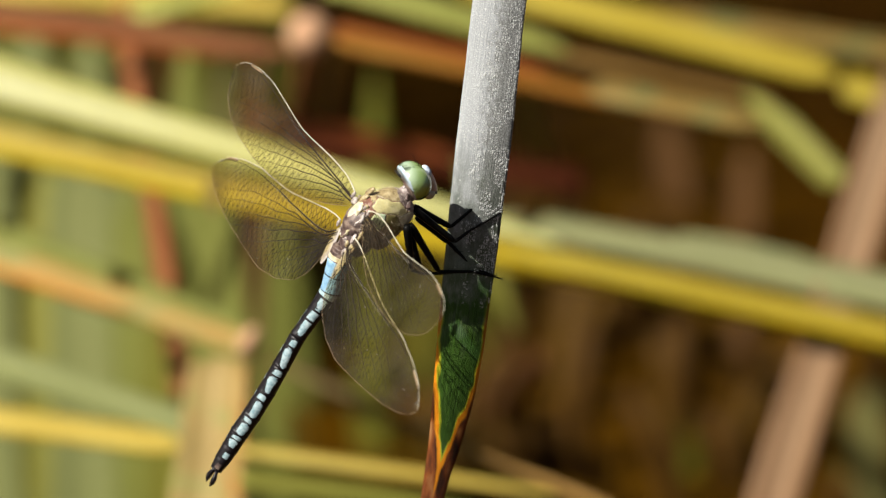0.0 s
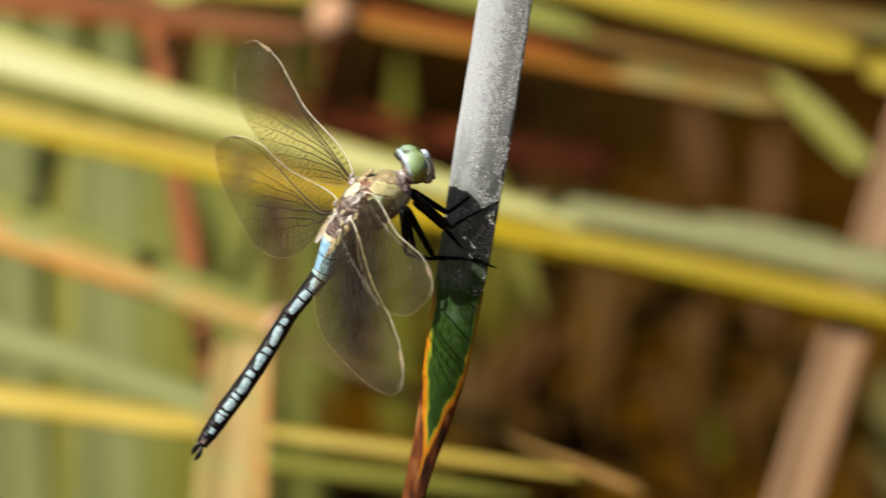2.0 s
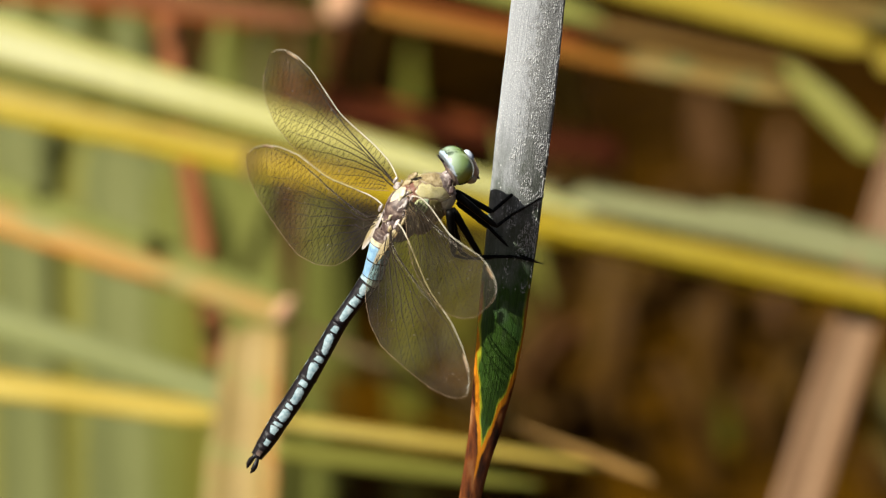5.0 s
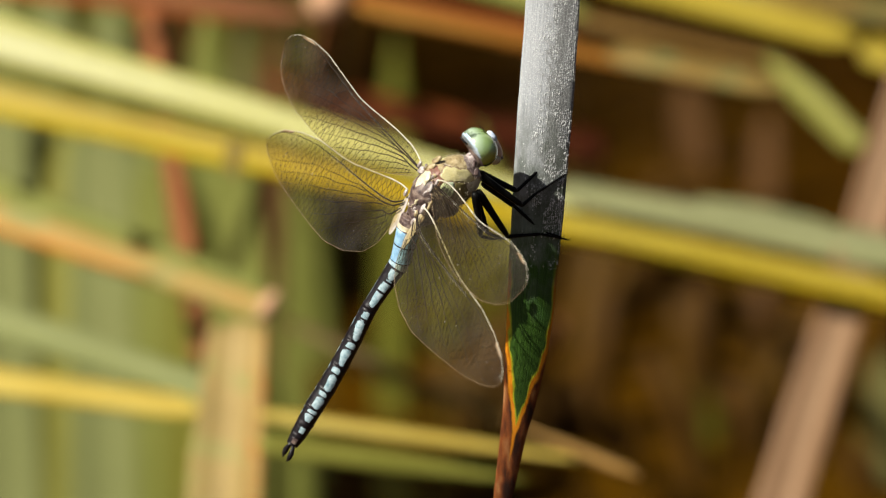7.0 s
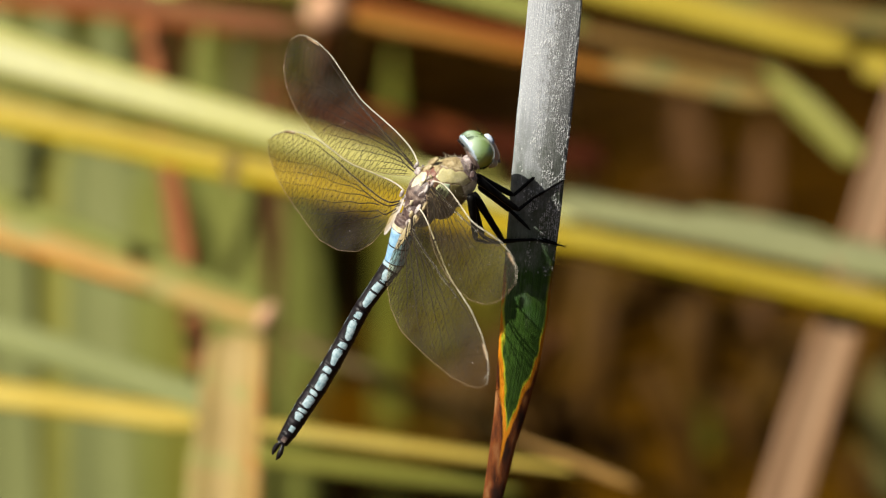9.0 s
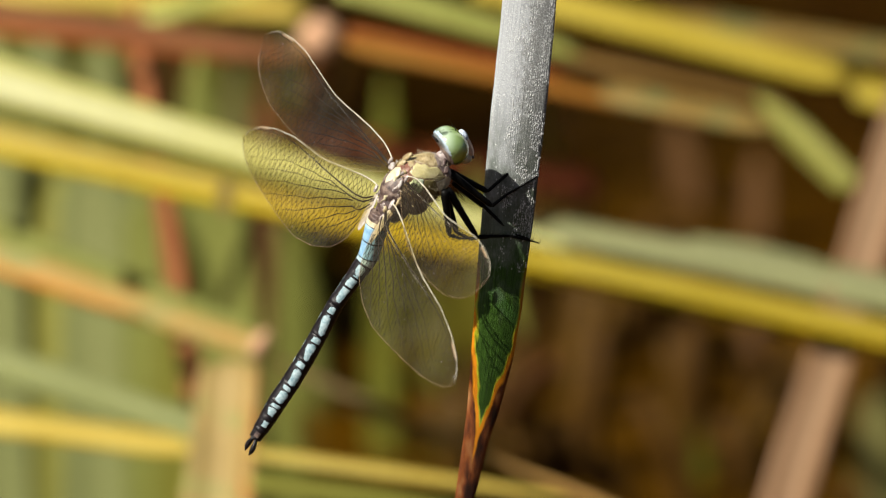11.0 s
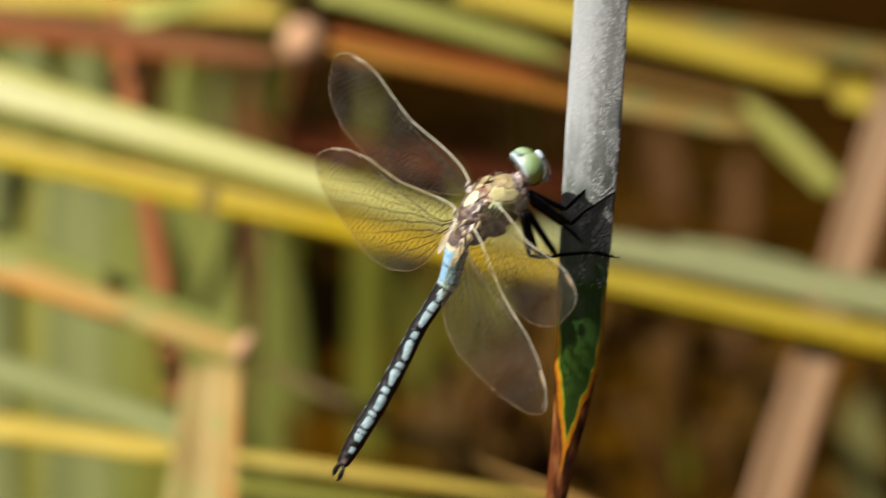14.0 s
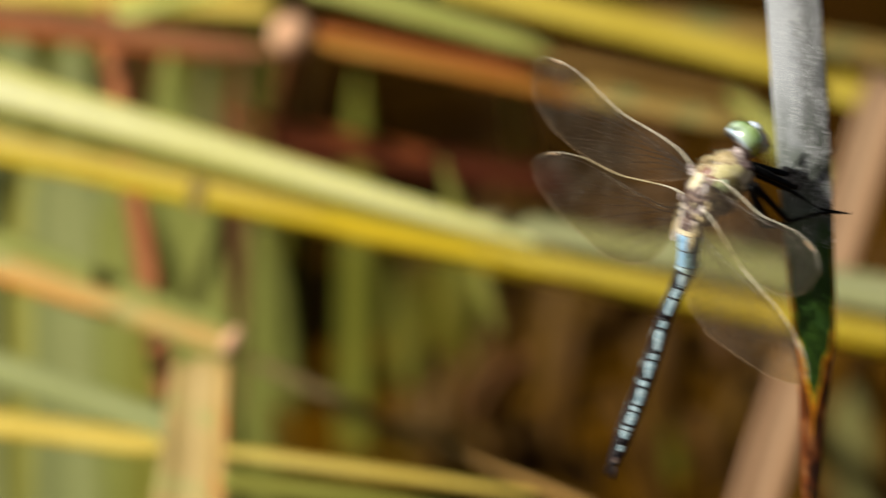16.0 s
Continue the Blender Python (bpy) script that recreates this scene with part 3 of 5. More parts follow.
def blade_skin():
    m, nt, b = shader("waxy_reed_skin", 0.55)
    b.inputs["Specular IOR Level"].default_value = 0.2
    c = nt.nodes.new("ShaderNodeTexCoord")
    sep = nt.nodes.new("ShaderNodeSeparateXYZ")
    nt.links.new(c.outputs["Object"], sep.inputs[0])
    uvs = nt.nodes.new("ShaderNodeSeparateXYZ")
    nt.links.new(c.outputs["UV"], uvs.inputs[0])
    wob = tex(nt, "noise", 160.0, 4, "Object", (2.2, 0.45, 1))

    def band(at, width, wobble):
        """1 above a height, 0 below it, with a ragged border."""
        add = nt.nodes.new("ShaderNodeMath")
        add.operation = "MULTIPLY_ADD"
        nt.links.new(wob, add.inputs[0])
        add.inputs[1].default_value = wobble
        nt.links.new(sep.outputs[1], add.inputs[2])
        mr = nt.nodes.new("ShaderNodeMapRange")
        mr.inputs[1].default_value, mr.inputs[2].default_value = at + wobble * 0.5 - width, at + wobble * 0.5 + width
        nt.links.new(add.outputs[0], mr.inputs[0])
        return mr.outputs[0]

    # distance from the middle line, 0 to 1
    edge = nt.nodes.new("ShaderNodeMath")
    edge.operation = "SUBTRACT"
    nt.links.new(uvs.outputs[1], edge.inputs[0])
    edge.inputs[1].default_value = 0.5
    rim = nt.nodes.new("ShaderNodeMath")
    rim.operation = "ABSOLUTE"
    nt.links.new(edge.outputs[0], rim.inputs[0])
    # the green tongue narrows downwards: rim + depth
    tong = nt.nodes.new("ShaderNodeMapRange")
    tong.inputs[1].default_value, tong.inputs[2].default_value = -0.0435, -0.021
    tong.inputs[3].default_value, tong.inputs[4].default_value = -0.10, 0.46
    nt.links.new(sep.outputs[1], tong.inputs[0])
    gap = nt.nodes.new("ShaderNodeMath")
    gap.operation = "SUBTRACT"
    nt.links.new(tong.outputs[0], gap.inputs[0])
    nt.links.new(rim.outputs[0], gap.inputs[1])
    jag = nt.nodes.new("ShaderNodeMath")
    jag.operation = "MULTIPLY_ADD"
    nt.links.new(tex(nt, "noise", 300.0, 3, "Object", (2, 0.5, 1)), jag.inputs[0])
    jag.inputs[1].default_value = 0.24
    nt.links.new(gap.outputs[0], jag.inputs[2])
    lines = tex(nt, "noise", 1.0, 4, "UV", (6.0, 60.0, 1))
    green = ramp(nt, [(0.3, (0.011, 0.035, 0.004)), (0.7, (0.038, 0.10, 0.011))], lines)
    dead = ramp(nt, [(0.36, (0.022, 0.006, 0.002)), (0.46, (0.080, 0.019, 0.004)), (0.56, (0.19, 0.052, 0.009)), (0.68, (0.30, 0.14, 0.05))], tex(nt, "noise", 360.0, 5, "Object", (1.3, 0.3, 1)))
    skin = mix(nt, dead, (0.62, 0.22, 0.006), ramp(nt, [(0.0, (0, 0, 0)), (0.05, (1, 1, 1))], jag.outputs[0]))
    skin = mix(nt, skin, (0.35, 0.40, 0.02), ramp(nt, [(0.12, (0, 0, 0)), (0.15, (1, 1, 1))], jag.outputs[0]))
    skin = mix(nt, skin, green, ramp(nt, [(0.15, (0, 0, 0)), (0.19, (1, 1, 1))], jag.outputs[0]))
    wax = ramp(nt, [(0.25, (0.26, 0.275, 0.29)), (0.5, (0.33, 0.345, 0.36)), (0.75, (0.41, 0.425, 0.44))], lines)
    grit = tex(nt, "noise", 4200.0, 3)
    clot = tex(nt, "noise", 420.0, 4, "Object", (1.4, 0.6, 1))
    # one grainy half is painted darker, as it faces away from the sun
    dim_half = nt.nodes.new("ShaderNodeMath")
    dim_half.operation = "MULTIPLY_ADD"
    nt.links.new(tex(nt, "noise", 900.0, 4, "Object", (1.2, 0.8, 1)), dim_half.inputs[0])
    dim_half.inputs[1].default_value = 0.7
    nt.links.new(uvs.outputs[1], dim_half.inputs[2])
    wax = mix(nt, wax, (0.17, 0.175, 0.17), ramp(nt, [(0.74, (0, 0, 0)), (1.05, (0.95, 0.95, 0.95))], dim_half.outputs[0]))
    wax = mix(nt, wax, (0.66, 0.67, 0.67), ramp(nt, [(0.54, (0, 0, 0)), (0.70, (0.7, 0.7, 0.7))], grit))
    thinwax = mix(nt, green, wax, ramp(nt, [(0.42, (0, 0, 0)), (0.62, (0.38, 0.38, 0.38))], clot))
    skin = mix(nt, (0.42, 0.30, 0.20), skin, band(-0.059, 0.002, 0.005))
    skin = mix(nt, skin, thinwax, band(-0.008, 0.006, 0.014))
    # worn wax about the grip, with the insect's shade put into the colour
    worn_shaded_wax = mix(nt, wax, (0.055, 0.068, 0.045), ramp(nt, [(0.34, (0.4, 0.4, 0.4)), (0.60, (0.92, 0.92, 0.92))], clot))
    skin = mix(nt, skin, worn_shaded_wax, band(0.002, 0.006, 0.012))
    skin = mix(nt, skin, wax, band(0.019, 0.010, 0.016))
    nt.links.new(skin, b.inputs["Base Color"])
    rel = nt.nodes.new("ShaderNodeMath")
    rel.operation = "MULTIPLY_ADD"
    nt.links.new(grit, rel.inputs[0])
    rel.inputs[1].default_value = 0.8
    nt.links.new(lines, rel.inputs[2])
    bump(nt, b, rel.outputs[0], 0.6, 0.0004)
    return m


def hanging_leaf():
    rings = []
    steps = 150
    for i in range(steps + 1):
        y = 260 - 324.4 * (i / steps) ** 0.75
        _, a, b = lerp_table(OUTLINE, y)
        w, cx = (b - a) * 0.5, (a + b) * 0.5
        z0 = -12 + 0.18 * y if y < 60 else -1.2 + 0.30 * (y - 60)
        turn = radians(max(-12, min(9, 0.25 * y)))
        wob = 0.12 * noise.noise((y * 0.11, 3, 0)) * min(1, (y + 66) / 30)
        front, back = [], []
        for k in range(17):
            u = k / 8 - 1
            belly = 1.35 * (1 - u * u) * w / 5.4
            x = cx + (u * w + wob)
            z = z0 + u * w * math.tan(turn) + belly
            front.append(Vector((x, y, z)) * MM)
            back.append(Vector((x, y, z - 0.25 - 0.9 * (1 - u * u) * w / 5.4)) * MM)
        rings.append(front + back[::-1])
    # over the fold and down to the water
    root = new("hanging_reed_leaf")
    root.matrix_basis = VIEW
    bm = bmesh.new()
    layer = bm.loops.layers.uv.verify()
    loft(bm, rings, uv=False)
    for f in bm.faces:
        for lp in f.loops:
            p = lp.vert.co / MM
            _, a, b = lerp_table(OUTLINE, p.y)
            lp[layer].uv = (p.y * 0.01, (p.x - a) / max(b - a, 0.1))
    bmesh.ops.recalc_face_normals(bm, faces=bm.faces[:])
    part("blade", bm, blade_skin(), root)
    # grains of wax, thickest on one half
    rnd = random.Random(11)
    bm = bmesh.new()
    wax, _, b = shader("wax_grain", 0.35)
    b.inputs["Base Color"].default_value = (0.50, 0.51, 0.51, 1)
    for i in range(15000):
        y = rnd.uniform(-6, 110) if i % 3 else rnd.uniform(2, 48)
        _, l, r = lerp_table(OUTLINE, y)
        u = 1 - 1.7 * rnd.random() ** 1.5
        # grains sit on the ribs and gather in drifts
        u = round(u * 13) / 13 + rnd.uniform(-0.022, 0.022)
        if abs(u) > 0.985 or noise.noise((u * 3.1, y * 0.16, 2.0)) + 0.45 * noise.noise((u * 9, y * 0.7, 5.0)) < 0.12 - 0.30 * u:
            continue
        w, cx = (r - l) * 0.5, (l + r) * 0.5
        z0 = -12 + 0.18 * y if y < 60 else -1.2 + 0.30 * (y - 60)
        turn = radians(max(-12, min(9, 0.25 * y)))
        p = Vector((cx + u * w, y, z0 + u * w * math.tan(turn) + 1.35 * (1 - u * u) * w / 5.4))
        s = 0.035 + 0.15 * rnd.random() ** 4
        six = [bm.verts.new((p + Vector(q) * s * rnd.uniform(0.7, 1.3)) * MM) for q in ((1, 0, 0), (0, 1.6, 0), (-1, 0, 0), (0, -1.6, 0), (0, 0, 0.7), (0, 0, -0.7))]
        for k in range(4):
            bm.faces.new((six[k], six[(k + 1) % 4], six[4]))
            bm.faces.new((six[(k + 1) % 4], six[k], six[5]))
    tagged(part("wax_grain", bm, wax, root, "white grains of wax on the leaf"), kind="stuff")
    # the leaf's own stalk, folded over above and standing in the pond
    inv = VIEW.inverted()
    top = Vector((42.7, 258, 58)) * MM
    foot = inv @ Vector((0.34, 0.30, -0.12))
    pts = [top, top + Vector((0.006, 0.012, -0.004)), top + Vector((0.016, 0.014, -0.012))]
    pts += [pts[-1].lerp(foot, k / 14) + Vector((0.03, 0.02, 0)) * math.sin(math.pi * k / 14) for k in range(1, 15)]
    bm = bmesh.new()
    tube(bm, pts, [0.0052] + [0.0045] * 2 + [0.0046 + 0.0002 * k for k in range(14)], 10)
    part("stalk", bm, SAGE, root, "green reed stalk folded over at the top")
    return tagged(root, "hanging reed leaf, waxy grey above, green and brown at its tip", "reed leaf")


reed = hanging_leaf()


# ---- the dragonfly: x to its head, y to its left side, z to its back; millimetres ----
BODY = Matrix(((0.4830, -0.3976, -0.7801, -0.00101),
               (0.8370, 0.4712, 0.2781, 0.01075),
               (0.2570, -0.7873, 0.5604, 0.00000), (0, 0, 0, 1)))


def skin(name, stops, scale=400.0, rough=0.45, relief=0.3, coat=0.0, spec=0.5):
    m, nt, b = shader(name, rough)
    b.inputs["Specular IOR Level"].default_value = spec
    col = ramp(nt, stops, tex(nt, "noise", scale, 5))
    fine = tex(nt, "noise", scale * 6, 3)
    col = mix(nt, col, ramp(nt, [(0.3, (0.6, 0.6, 0.6)), (0.65, (1, 1, 1))], fine), 0.5, "MULTIPLY")
    nt.links.new(col, b.inputs["Base Color"])
    b.inputs["Coat Weight"].default_value = coat
    bump(nt, b, fine, relief, 0.0002)
    return m


BLACK = skin("black_chitin", [(0.3, (0.0036, 0.00315, 0.00405)), (0.7, (0.0158, 0.0121, 0.0144))], 1200, rough=0.36, spec=0.25)
LEGBLACK = skin("leg_chitin", [(0.3, (0.002, 0.002, 0.002)), (0.7, (0.006, 0.0055, 0.005))], rough=0.42, spec=0.08)
YELLOW = skin("olive_yellow_plate", [(0.28, (0.34, 0.264, 0.145)), (0.45, (0.459, 0.4, 0.179)), (0.6, (0.51, 0.459, 0.237)), (0.75, (0.443, 0.34, 0.221))], 420, 0.32, coat=0.4)
RED = skin("red_brown_plate", [(0.3, (0.112, 0.035, 0.021)), (0.7, (0.252, 0.112, 0.07))], 500)
MOSSY = skin("dark_olive_plate", [(0.3, (0.096, 0.08, 0.024)), (0.7, (0.224, 0.184, 0.064))], 400)
TANPINK = skin("pinkish_tan_plate", [(0.3, (0.17, 0.12, 0.055)), (0.5, (0.32, 0.245, 0.12)), (0.7, (0.45, 0.36, 0.21))], 900)
COLLAR = skin("grey_pink_collar", [(0.3, (0.091, 0.0585, 0.0585)), (0.5, (0.273, 0.215, 0.202)), (0.7, (0.429, 0.364, 0.345))], 700)
SUTURE = skin("dark_suture", [(0.3, (0.14, 0.08, 0.05)), (0.7, (0.28, 0.18, 0.11))], 900)
PALE = skin("pale_turquoise_patch", [(0.3, (0.17, 0.29, 0.34)), (0.55, (0.36, 0.48, 0.52)), (0.75, (0.52, 0.61, 0.64))], 1700, 0.35, coat=0.3)
BLUE = skin("sky_blue_band", [(0.3, (0.15, 0.32, 0.50)), (0.7, (0.34, 0.54, 0.72))], 1200, 0.35)
CREAM = skin("cream_chitin", [(0.3, (0.448, 0.37, 0.215)), (0.7, (0.722, 0.672, 0.488))], 900, 0.3, coat=0.3)
PLUM = skin("brown_thorax", [(0.35, (0.035, 0.020, 0.018)), (0.5, (0.11, 0.072, 0.062)), (0.62, (0.24, 0.18, 0.14)), (0.75, (0.13, 0.085, 0.075))], 900)
DUSKY = skin("dusky_thorax", [(0.3, (0.03, 0.018, 0.016)), (0.5, (0.08, 0.05, 0.045)), (0.66, (0.15, 0.10, 0.09)), (0.8, (0.26, 0.18, 0.16))], 800)
JOINT = skin("pink_grey_knob", [(0.3, (0.13, 0.10, 0.095)), (0.5, (0.34, 0.285, 0.26)), (0.7, (0.62, 0.56, 0.52))], 1600, 0.28, coat=0.4)
MINT = skin("green_side", [(0.3, (0.36, 0.46, 0.32)), (0.7, (0.56, 0.64, 0.44))], 300)
FACE = skin("pinkish_face", [(0.3, (0.40, 0.25, 0.17)), (0.7, (0.62, 0.46, 0.36))], 700)
WHITE = skin("white_brow", [(0.3, (0.36, 0.43, 0.55)), (0.7, (0.54, 0.60, 0.70))], 900)
VEIN_PALE = skin("pale_wing_edge", [(0.3, (0.36, 0.32, 0.23)), (0.7, (0.60, 0.56, 0.44))], 500, 0.35)
VEIN_DARK = skin("dark_wing_vein", [(0.3, (0.010, 0.006, 0.004)), (0.7, (0.035, 0.022, 0.012))], 500, 0.5, spec=0.2)
VEIN_NET = skin("wing_net", [(0.3, (0.014, 0.009, 0.004)), (0.7, (0.05, 0.034, 0.018))], 500, 0.5, spec=0.2)
RIM = skin("pale_eye_rim", [(0.3, (0.30, 0.40, 0.47)), (0.7, (0.48, 0.57, 0.66))], 700, 0.25, coat=0.4)
FLAP = skin("pale_flap", [(0.3, (0.34, 0.30, 0.27)), (0.7, (0.46, 0.41, 0.38))], 500, 0.5)
STIGMA = skin("wing_stigma", [(0.3, (0.20, 0.12, 0.06)), (0.7, (0.34, 0.24, 0.14))], 500, 0.4)


def eye_skin():
    m, nt, b = shader("compound_eye", 0.12)
    c = nt.nodes.new("ShaderNodeTexCoord")
    s = nt.nodes.new("ShaderNodeSeparateXYZ")
    nt.links.new(c.outputs["Generated"], s.inputs[0])
    add = nt.nodes.new("ShaderNodeMath")
    add.operation = "MULTIPLY_ADD"
    nt.links.new(tex(nt, "noise", 260, 3), add.inputs[0])
    add.inputs[1].default_value = 0.25
    nt.links.new(s.outputs[2], add.inputs[2])
    col = ramp(nt, [(0.12, (0.50, 0.48, 0.22)), (0.28, (0.30, 0.36, 0.07)), (0.45, (0.13, 0.21, 0.03)), (0.62, (0.25, 0.36, 0.08)), (0.8, (0.24, 0.35, 0.13)), (1.0, (0.36, 0.46, 0.32))], add.outputs[0])
    dark = tex(nt, "noise", 420, 3)
    col = mix(nt, col, (0.015, 0.028, 0.008), ramp(nt, [(0.58, (0, 0, 0)), (0.70, (0.8, 0.8, 0.8))], dark))
    nt.links.new(col, b.inputs["Base Color"])
    b.inputs["Specular IOR Level"].default_value = 1.0
    b.inputs["Coat Weight"].default_value = 1.0
    b.inputs["Coat IOR"].default_value = 1.8
    b.inputs["Coat Roughness"].default_value = 0.09
    return m


EYE = eye_skin()


def film_skin():
    """Wing membrane: clear, faintly smoky, with a weak gloss."""
    m, nt, b = shader("wing_membrane", 0.22)
    b.inputs["Base Color"].default_value = (0.46, 0.42, 0.34, 1)
    clear = nt.nodes.new("ShaderNodeBsdfTransparent")
    clear.inputs[0].default_value = (0.87, 0.82, 0.60, 1)
    mx = nt.nodes.new("ShaderNodeMixShader")
    fac = nt.nodes.new("ShaderNodeMapRange")
    fac.inputs[1].default_value, fac.inputs[2].default_value = 0.3, 0.75
    fac.inputs[3].default_value, fac.inputs[4].default_value = 0.010, 0.05
    nt.links.new(tex(nt, "noise", 160, 4), fac.inputs[0])
    nt.links.new(fac.outputs[0], mx.inputs[0])
    nt.links.new(clear.outputs[0], mx.inputs[1])
    nt.links.new(b.outputs[0], mx.inputs[2])
    nt.links.new(mx.outputs[0], nt.nodes["Material Output"].inputs[0])
    bump(nt, b, tex(nt, "cells", 1400), 0.4, 0.0001)
    return m


FILM = film_skin()

# share of the length, leading edge and trailing edge as shares of the length
FORE = ((0, 0.002, -0.057), (0.05, 0.015, -0.092), (0.10, 0.021, -0.124), (0.2, 0.016, -0.178), (0.3, 0.003, -0.218), (0.38, -0.009, -0.238), (0.46, -0.018, -0.254),
        (0.52, -0.017, -0.262), (0.6, -0.012, -0.271), (0.75, -0.004, -0.271), (0.86, -0.016, -0.246), (0.94, -0.040, -0.207), (0.985, -0.070, -0.147), (1, -0.098, -0.100))
HIND = ((0, 0.006, -0.120), (0.05, 0.013, -0.230), (0.12, 0.012, -0.290), (0.24, 0.001, -0.325), (0.38, -0.012, -0.330), (0.45, -0.013, -0.316), (0.52, -0.008, -0.300),
        (0.66, 0.001, -0.265), (0.8, -0.010, -0.225), (0.91, -0.034, -0.180), (0.975, -0.070, -0.140), (1, -0.100, -0.104))


def edges(table, s):
    for a, b in zip(table, table[1:]):
        if s <= b[0]:
            t = (s - a[0]) / (b[0] - a[0])
            return a[1] + (b[1] - a[1]) * t, a[2] + (b[2] - a[2]) * t
    return table[-1][1:]


# long veins: start along and across the wing, end along it, bend, thickness
SECTORS = ((0.30, 0.20, 0.975, 2.4, 0.055), (0.24, 0.24, 0.90, 2.1, 0.06), (0.17, 0.29, 0.81, 2.0, 0.07), (0.11, 0.35, 0.70, 1.9, 0.085), (0.10, 0.44, 0.58, 1.8, 0.085),
           (0.07, 0.52, 0.46, 1.7, 0.075), (0.05, 0.62, 0.34, 1.5, 0.06), (0.03, 0.74, 0.22, 1.3, 0.05), (0.02, 0.86, 0.12, 1.1, 0.045))


def radius_vein(s):
    return 0.07 + 0.27 * max(0.0, 1 - s / 0.46) ** 1.2


def sector(k, s):
    s0, v0, s1, p, _ = SECTORS[k]
    t = (s - s0) / (s1 - s0)
    return v0 + (1 - v0) * t ** p if 0 <= t <= 1 else None


def wing(name, table, size, sign, base, tip, tilt, seed):
    """A wing on its root: corrugated film, thick leading edge, branching veins, a fine net and a stigma."""
    rnd = random.Random(seed)
    y = Vector(tip).normalized() * sign
    x = (Vector((1, 0, 0)) - y * y.x).normalized()
    z = x.cross(y)
    m = Matrix((x, y, z)).transposed().to_4x4()
    m = Matrix.Translation(Vector(base) * MM) @ m @ Matrix.Rotation(radians(tilt), 4, "Y")
    root = new(name)
    root.parent, root.matrix_basis = fly, m

    def at(s, v, lift=0.0):
        a, b = edges(table, s)
        if 0.01 < s < 0.99:
            (a0, b0), (a1, b1) = edges(table, s - 0.01), edges(table, s + 0.01)
            a, b = (a + a0 + a1) / 3, (b + b0 + b1) / 3
        ridge = 0.10 * math.sin(v * 26) * (1 - s) * (1 - 0.6 * v)
        bend = -1.6 * s * s + 0.5 * math.sin(3 * v) * s
        return Vector(((a + (b - a) * v) * size, sign * s * size, bend + ridge + lift)) * MM

    bm = bmesh.new()
    grid = [[bm.verts.new(at(i / 60, j / 24)) for j in range(25)] for i in range(61)]
    for i in range(60):
        for j in range(24):
            bm.faces.new((grid[i][j], grid[i][j + 1], grid[i + 1][j + 1], grid[i + 1][j]))
    part("membrane", bm, FILM, root, "clear glassy wing film, faintly smoky")
    bm = bmesh.new()
    n = 60
    tube(bm, [at(i / n, 0) for i in range(n + 1)], [(0.17 - 0.115 * (i / n) ** 0.8) * MM for i in range(n + 1)], 6)
    part("leading_edge", bm, VEIN_PALE, root, "thick pale leading edge of the wing")
    bm = bmesh.new()
    tube(bm, [at(i / n, 1) for i in range(n + 1)], [0.042 * MM] * (n + 1), 4)
    part("trailing_edge", bm, STIGMA, root, "thin pale trailing edge of the wing")

    def vein(pts, r0, r1, mat=VEIN_DARK):
        one = bmesh.new()
        tube(one, pts, [(r0 + (r1 - r0) * i / (len(pts) - 1)) * MM for i in range(len(pts))], 5)
        part("vein", one, mat, root)

    # the stems at the root, then the branches that bend to the rim
    vein([at(0.96 * i / 48, radius_vein(0.96 * i / 48), 0.03) for i in range(49)], 0.17, 0.04)
    vein([at(0.30 * i / 12, 0.42 - 0.22 * (i / 12) ** 0.8, 0.03) for i in range(13)], 0.17, 0.085)
    vein([at(0.11 * i / 6, 0.60 - 0.18 * i / 6, 0.03) for i in range(7)], 0.15, 0.11)
    for k, (s0, v0, s1, p, r) in enumerate(SECTORS):
        vein([at(s0 + (s1 - s0) * i / 26, min(1, sector(k, min(s1, s0 + (s1 - s0) * i / 26)) + 0.008 * math.sin(i * 0.9 + k)), 0.02) for i in range(27)], r * 1.5, 0.022)
    # the net of small cells
    bm = bmesh.new()
    cols = 58
    before = {}
    for i in range(2, cols):
        s = i / cols
        a, b = edges(table, s)
        chord = (a - b) * size
        lines = sorted([0.0, 1.0, radius_vein(s)] + [v for v in (sector(k, s) for k in range(9)) if v is not None and v < 0.98])
        now, back = {}, {}
        for j, (va, vb) in enumerate(zip(lines, lines[1:])):
            gap = (vb - va) * chord
            if gap < 0.12:
                continue
            m = max(1, round(gap / 1.0))
            pts = []
            for q in range(m + 1):
                v = va + (vb - va) * q / m
                inner = 0 < q < m
                lead = (q + i) % 2
                off = ((0.27 if lead else -0.27) + rnd.uniform(-0.07, 0.07)) / cols if inner else rnd.uniform(-0.15, 0.15) / cols
                pts.append((min(1, max(0, s + off)), v + (rnd.uniform(-0.14, 0.14) * (vb - va) / m if inner else 0)))
                if inner:
                    (now if lead else back)[round(v * 40)] = pts[-1]
            tube(bm, [at(*p, 0.012) for p in pts], [(0.06 if j < 2 else 0.054) * (1.1 - 0.32 * s) * MM] * len(pts), 3)
        for key, p in back.items():
            q = before.get(key) or before.get(key - 1) or before.get(key + 1)
            if q:
                tube(bm, [at(*q, 0.012), at(*p, 0.012)], [0.054 * (1.1 - 0.32 * s) * MM] * 2, 3)
        before = now
    tagged(part("cross_vein", bm, VEIN_NET, root, "fine net of cross veins", smooth=False), kind="stuff")
    # pale rungs along the stout front veins, and small white specks
    bm = bmesh.new()
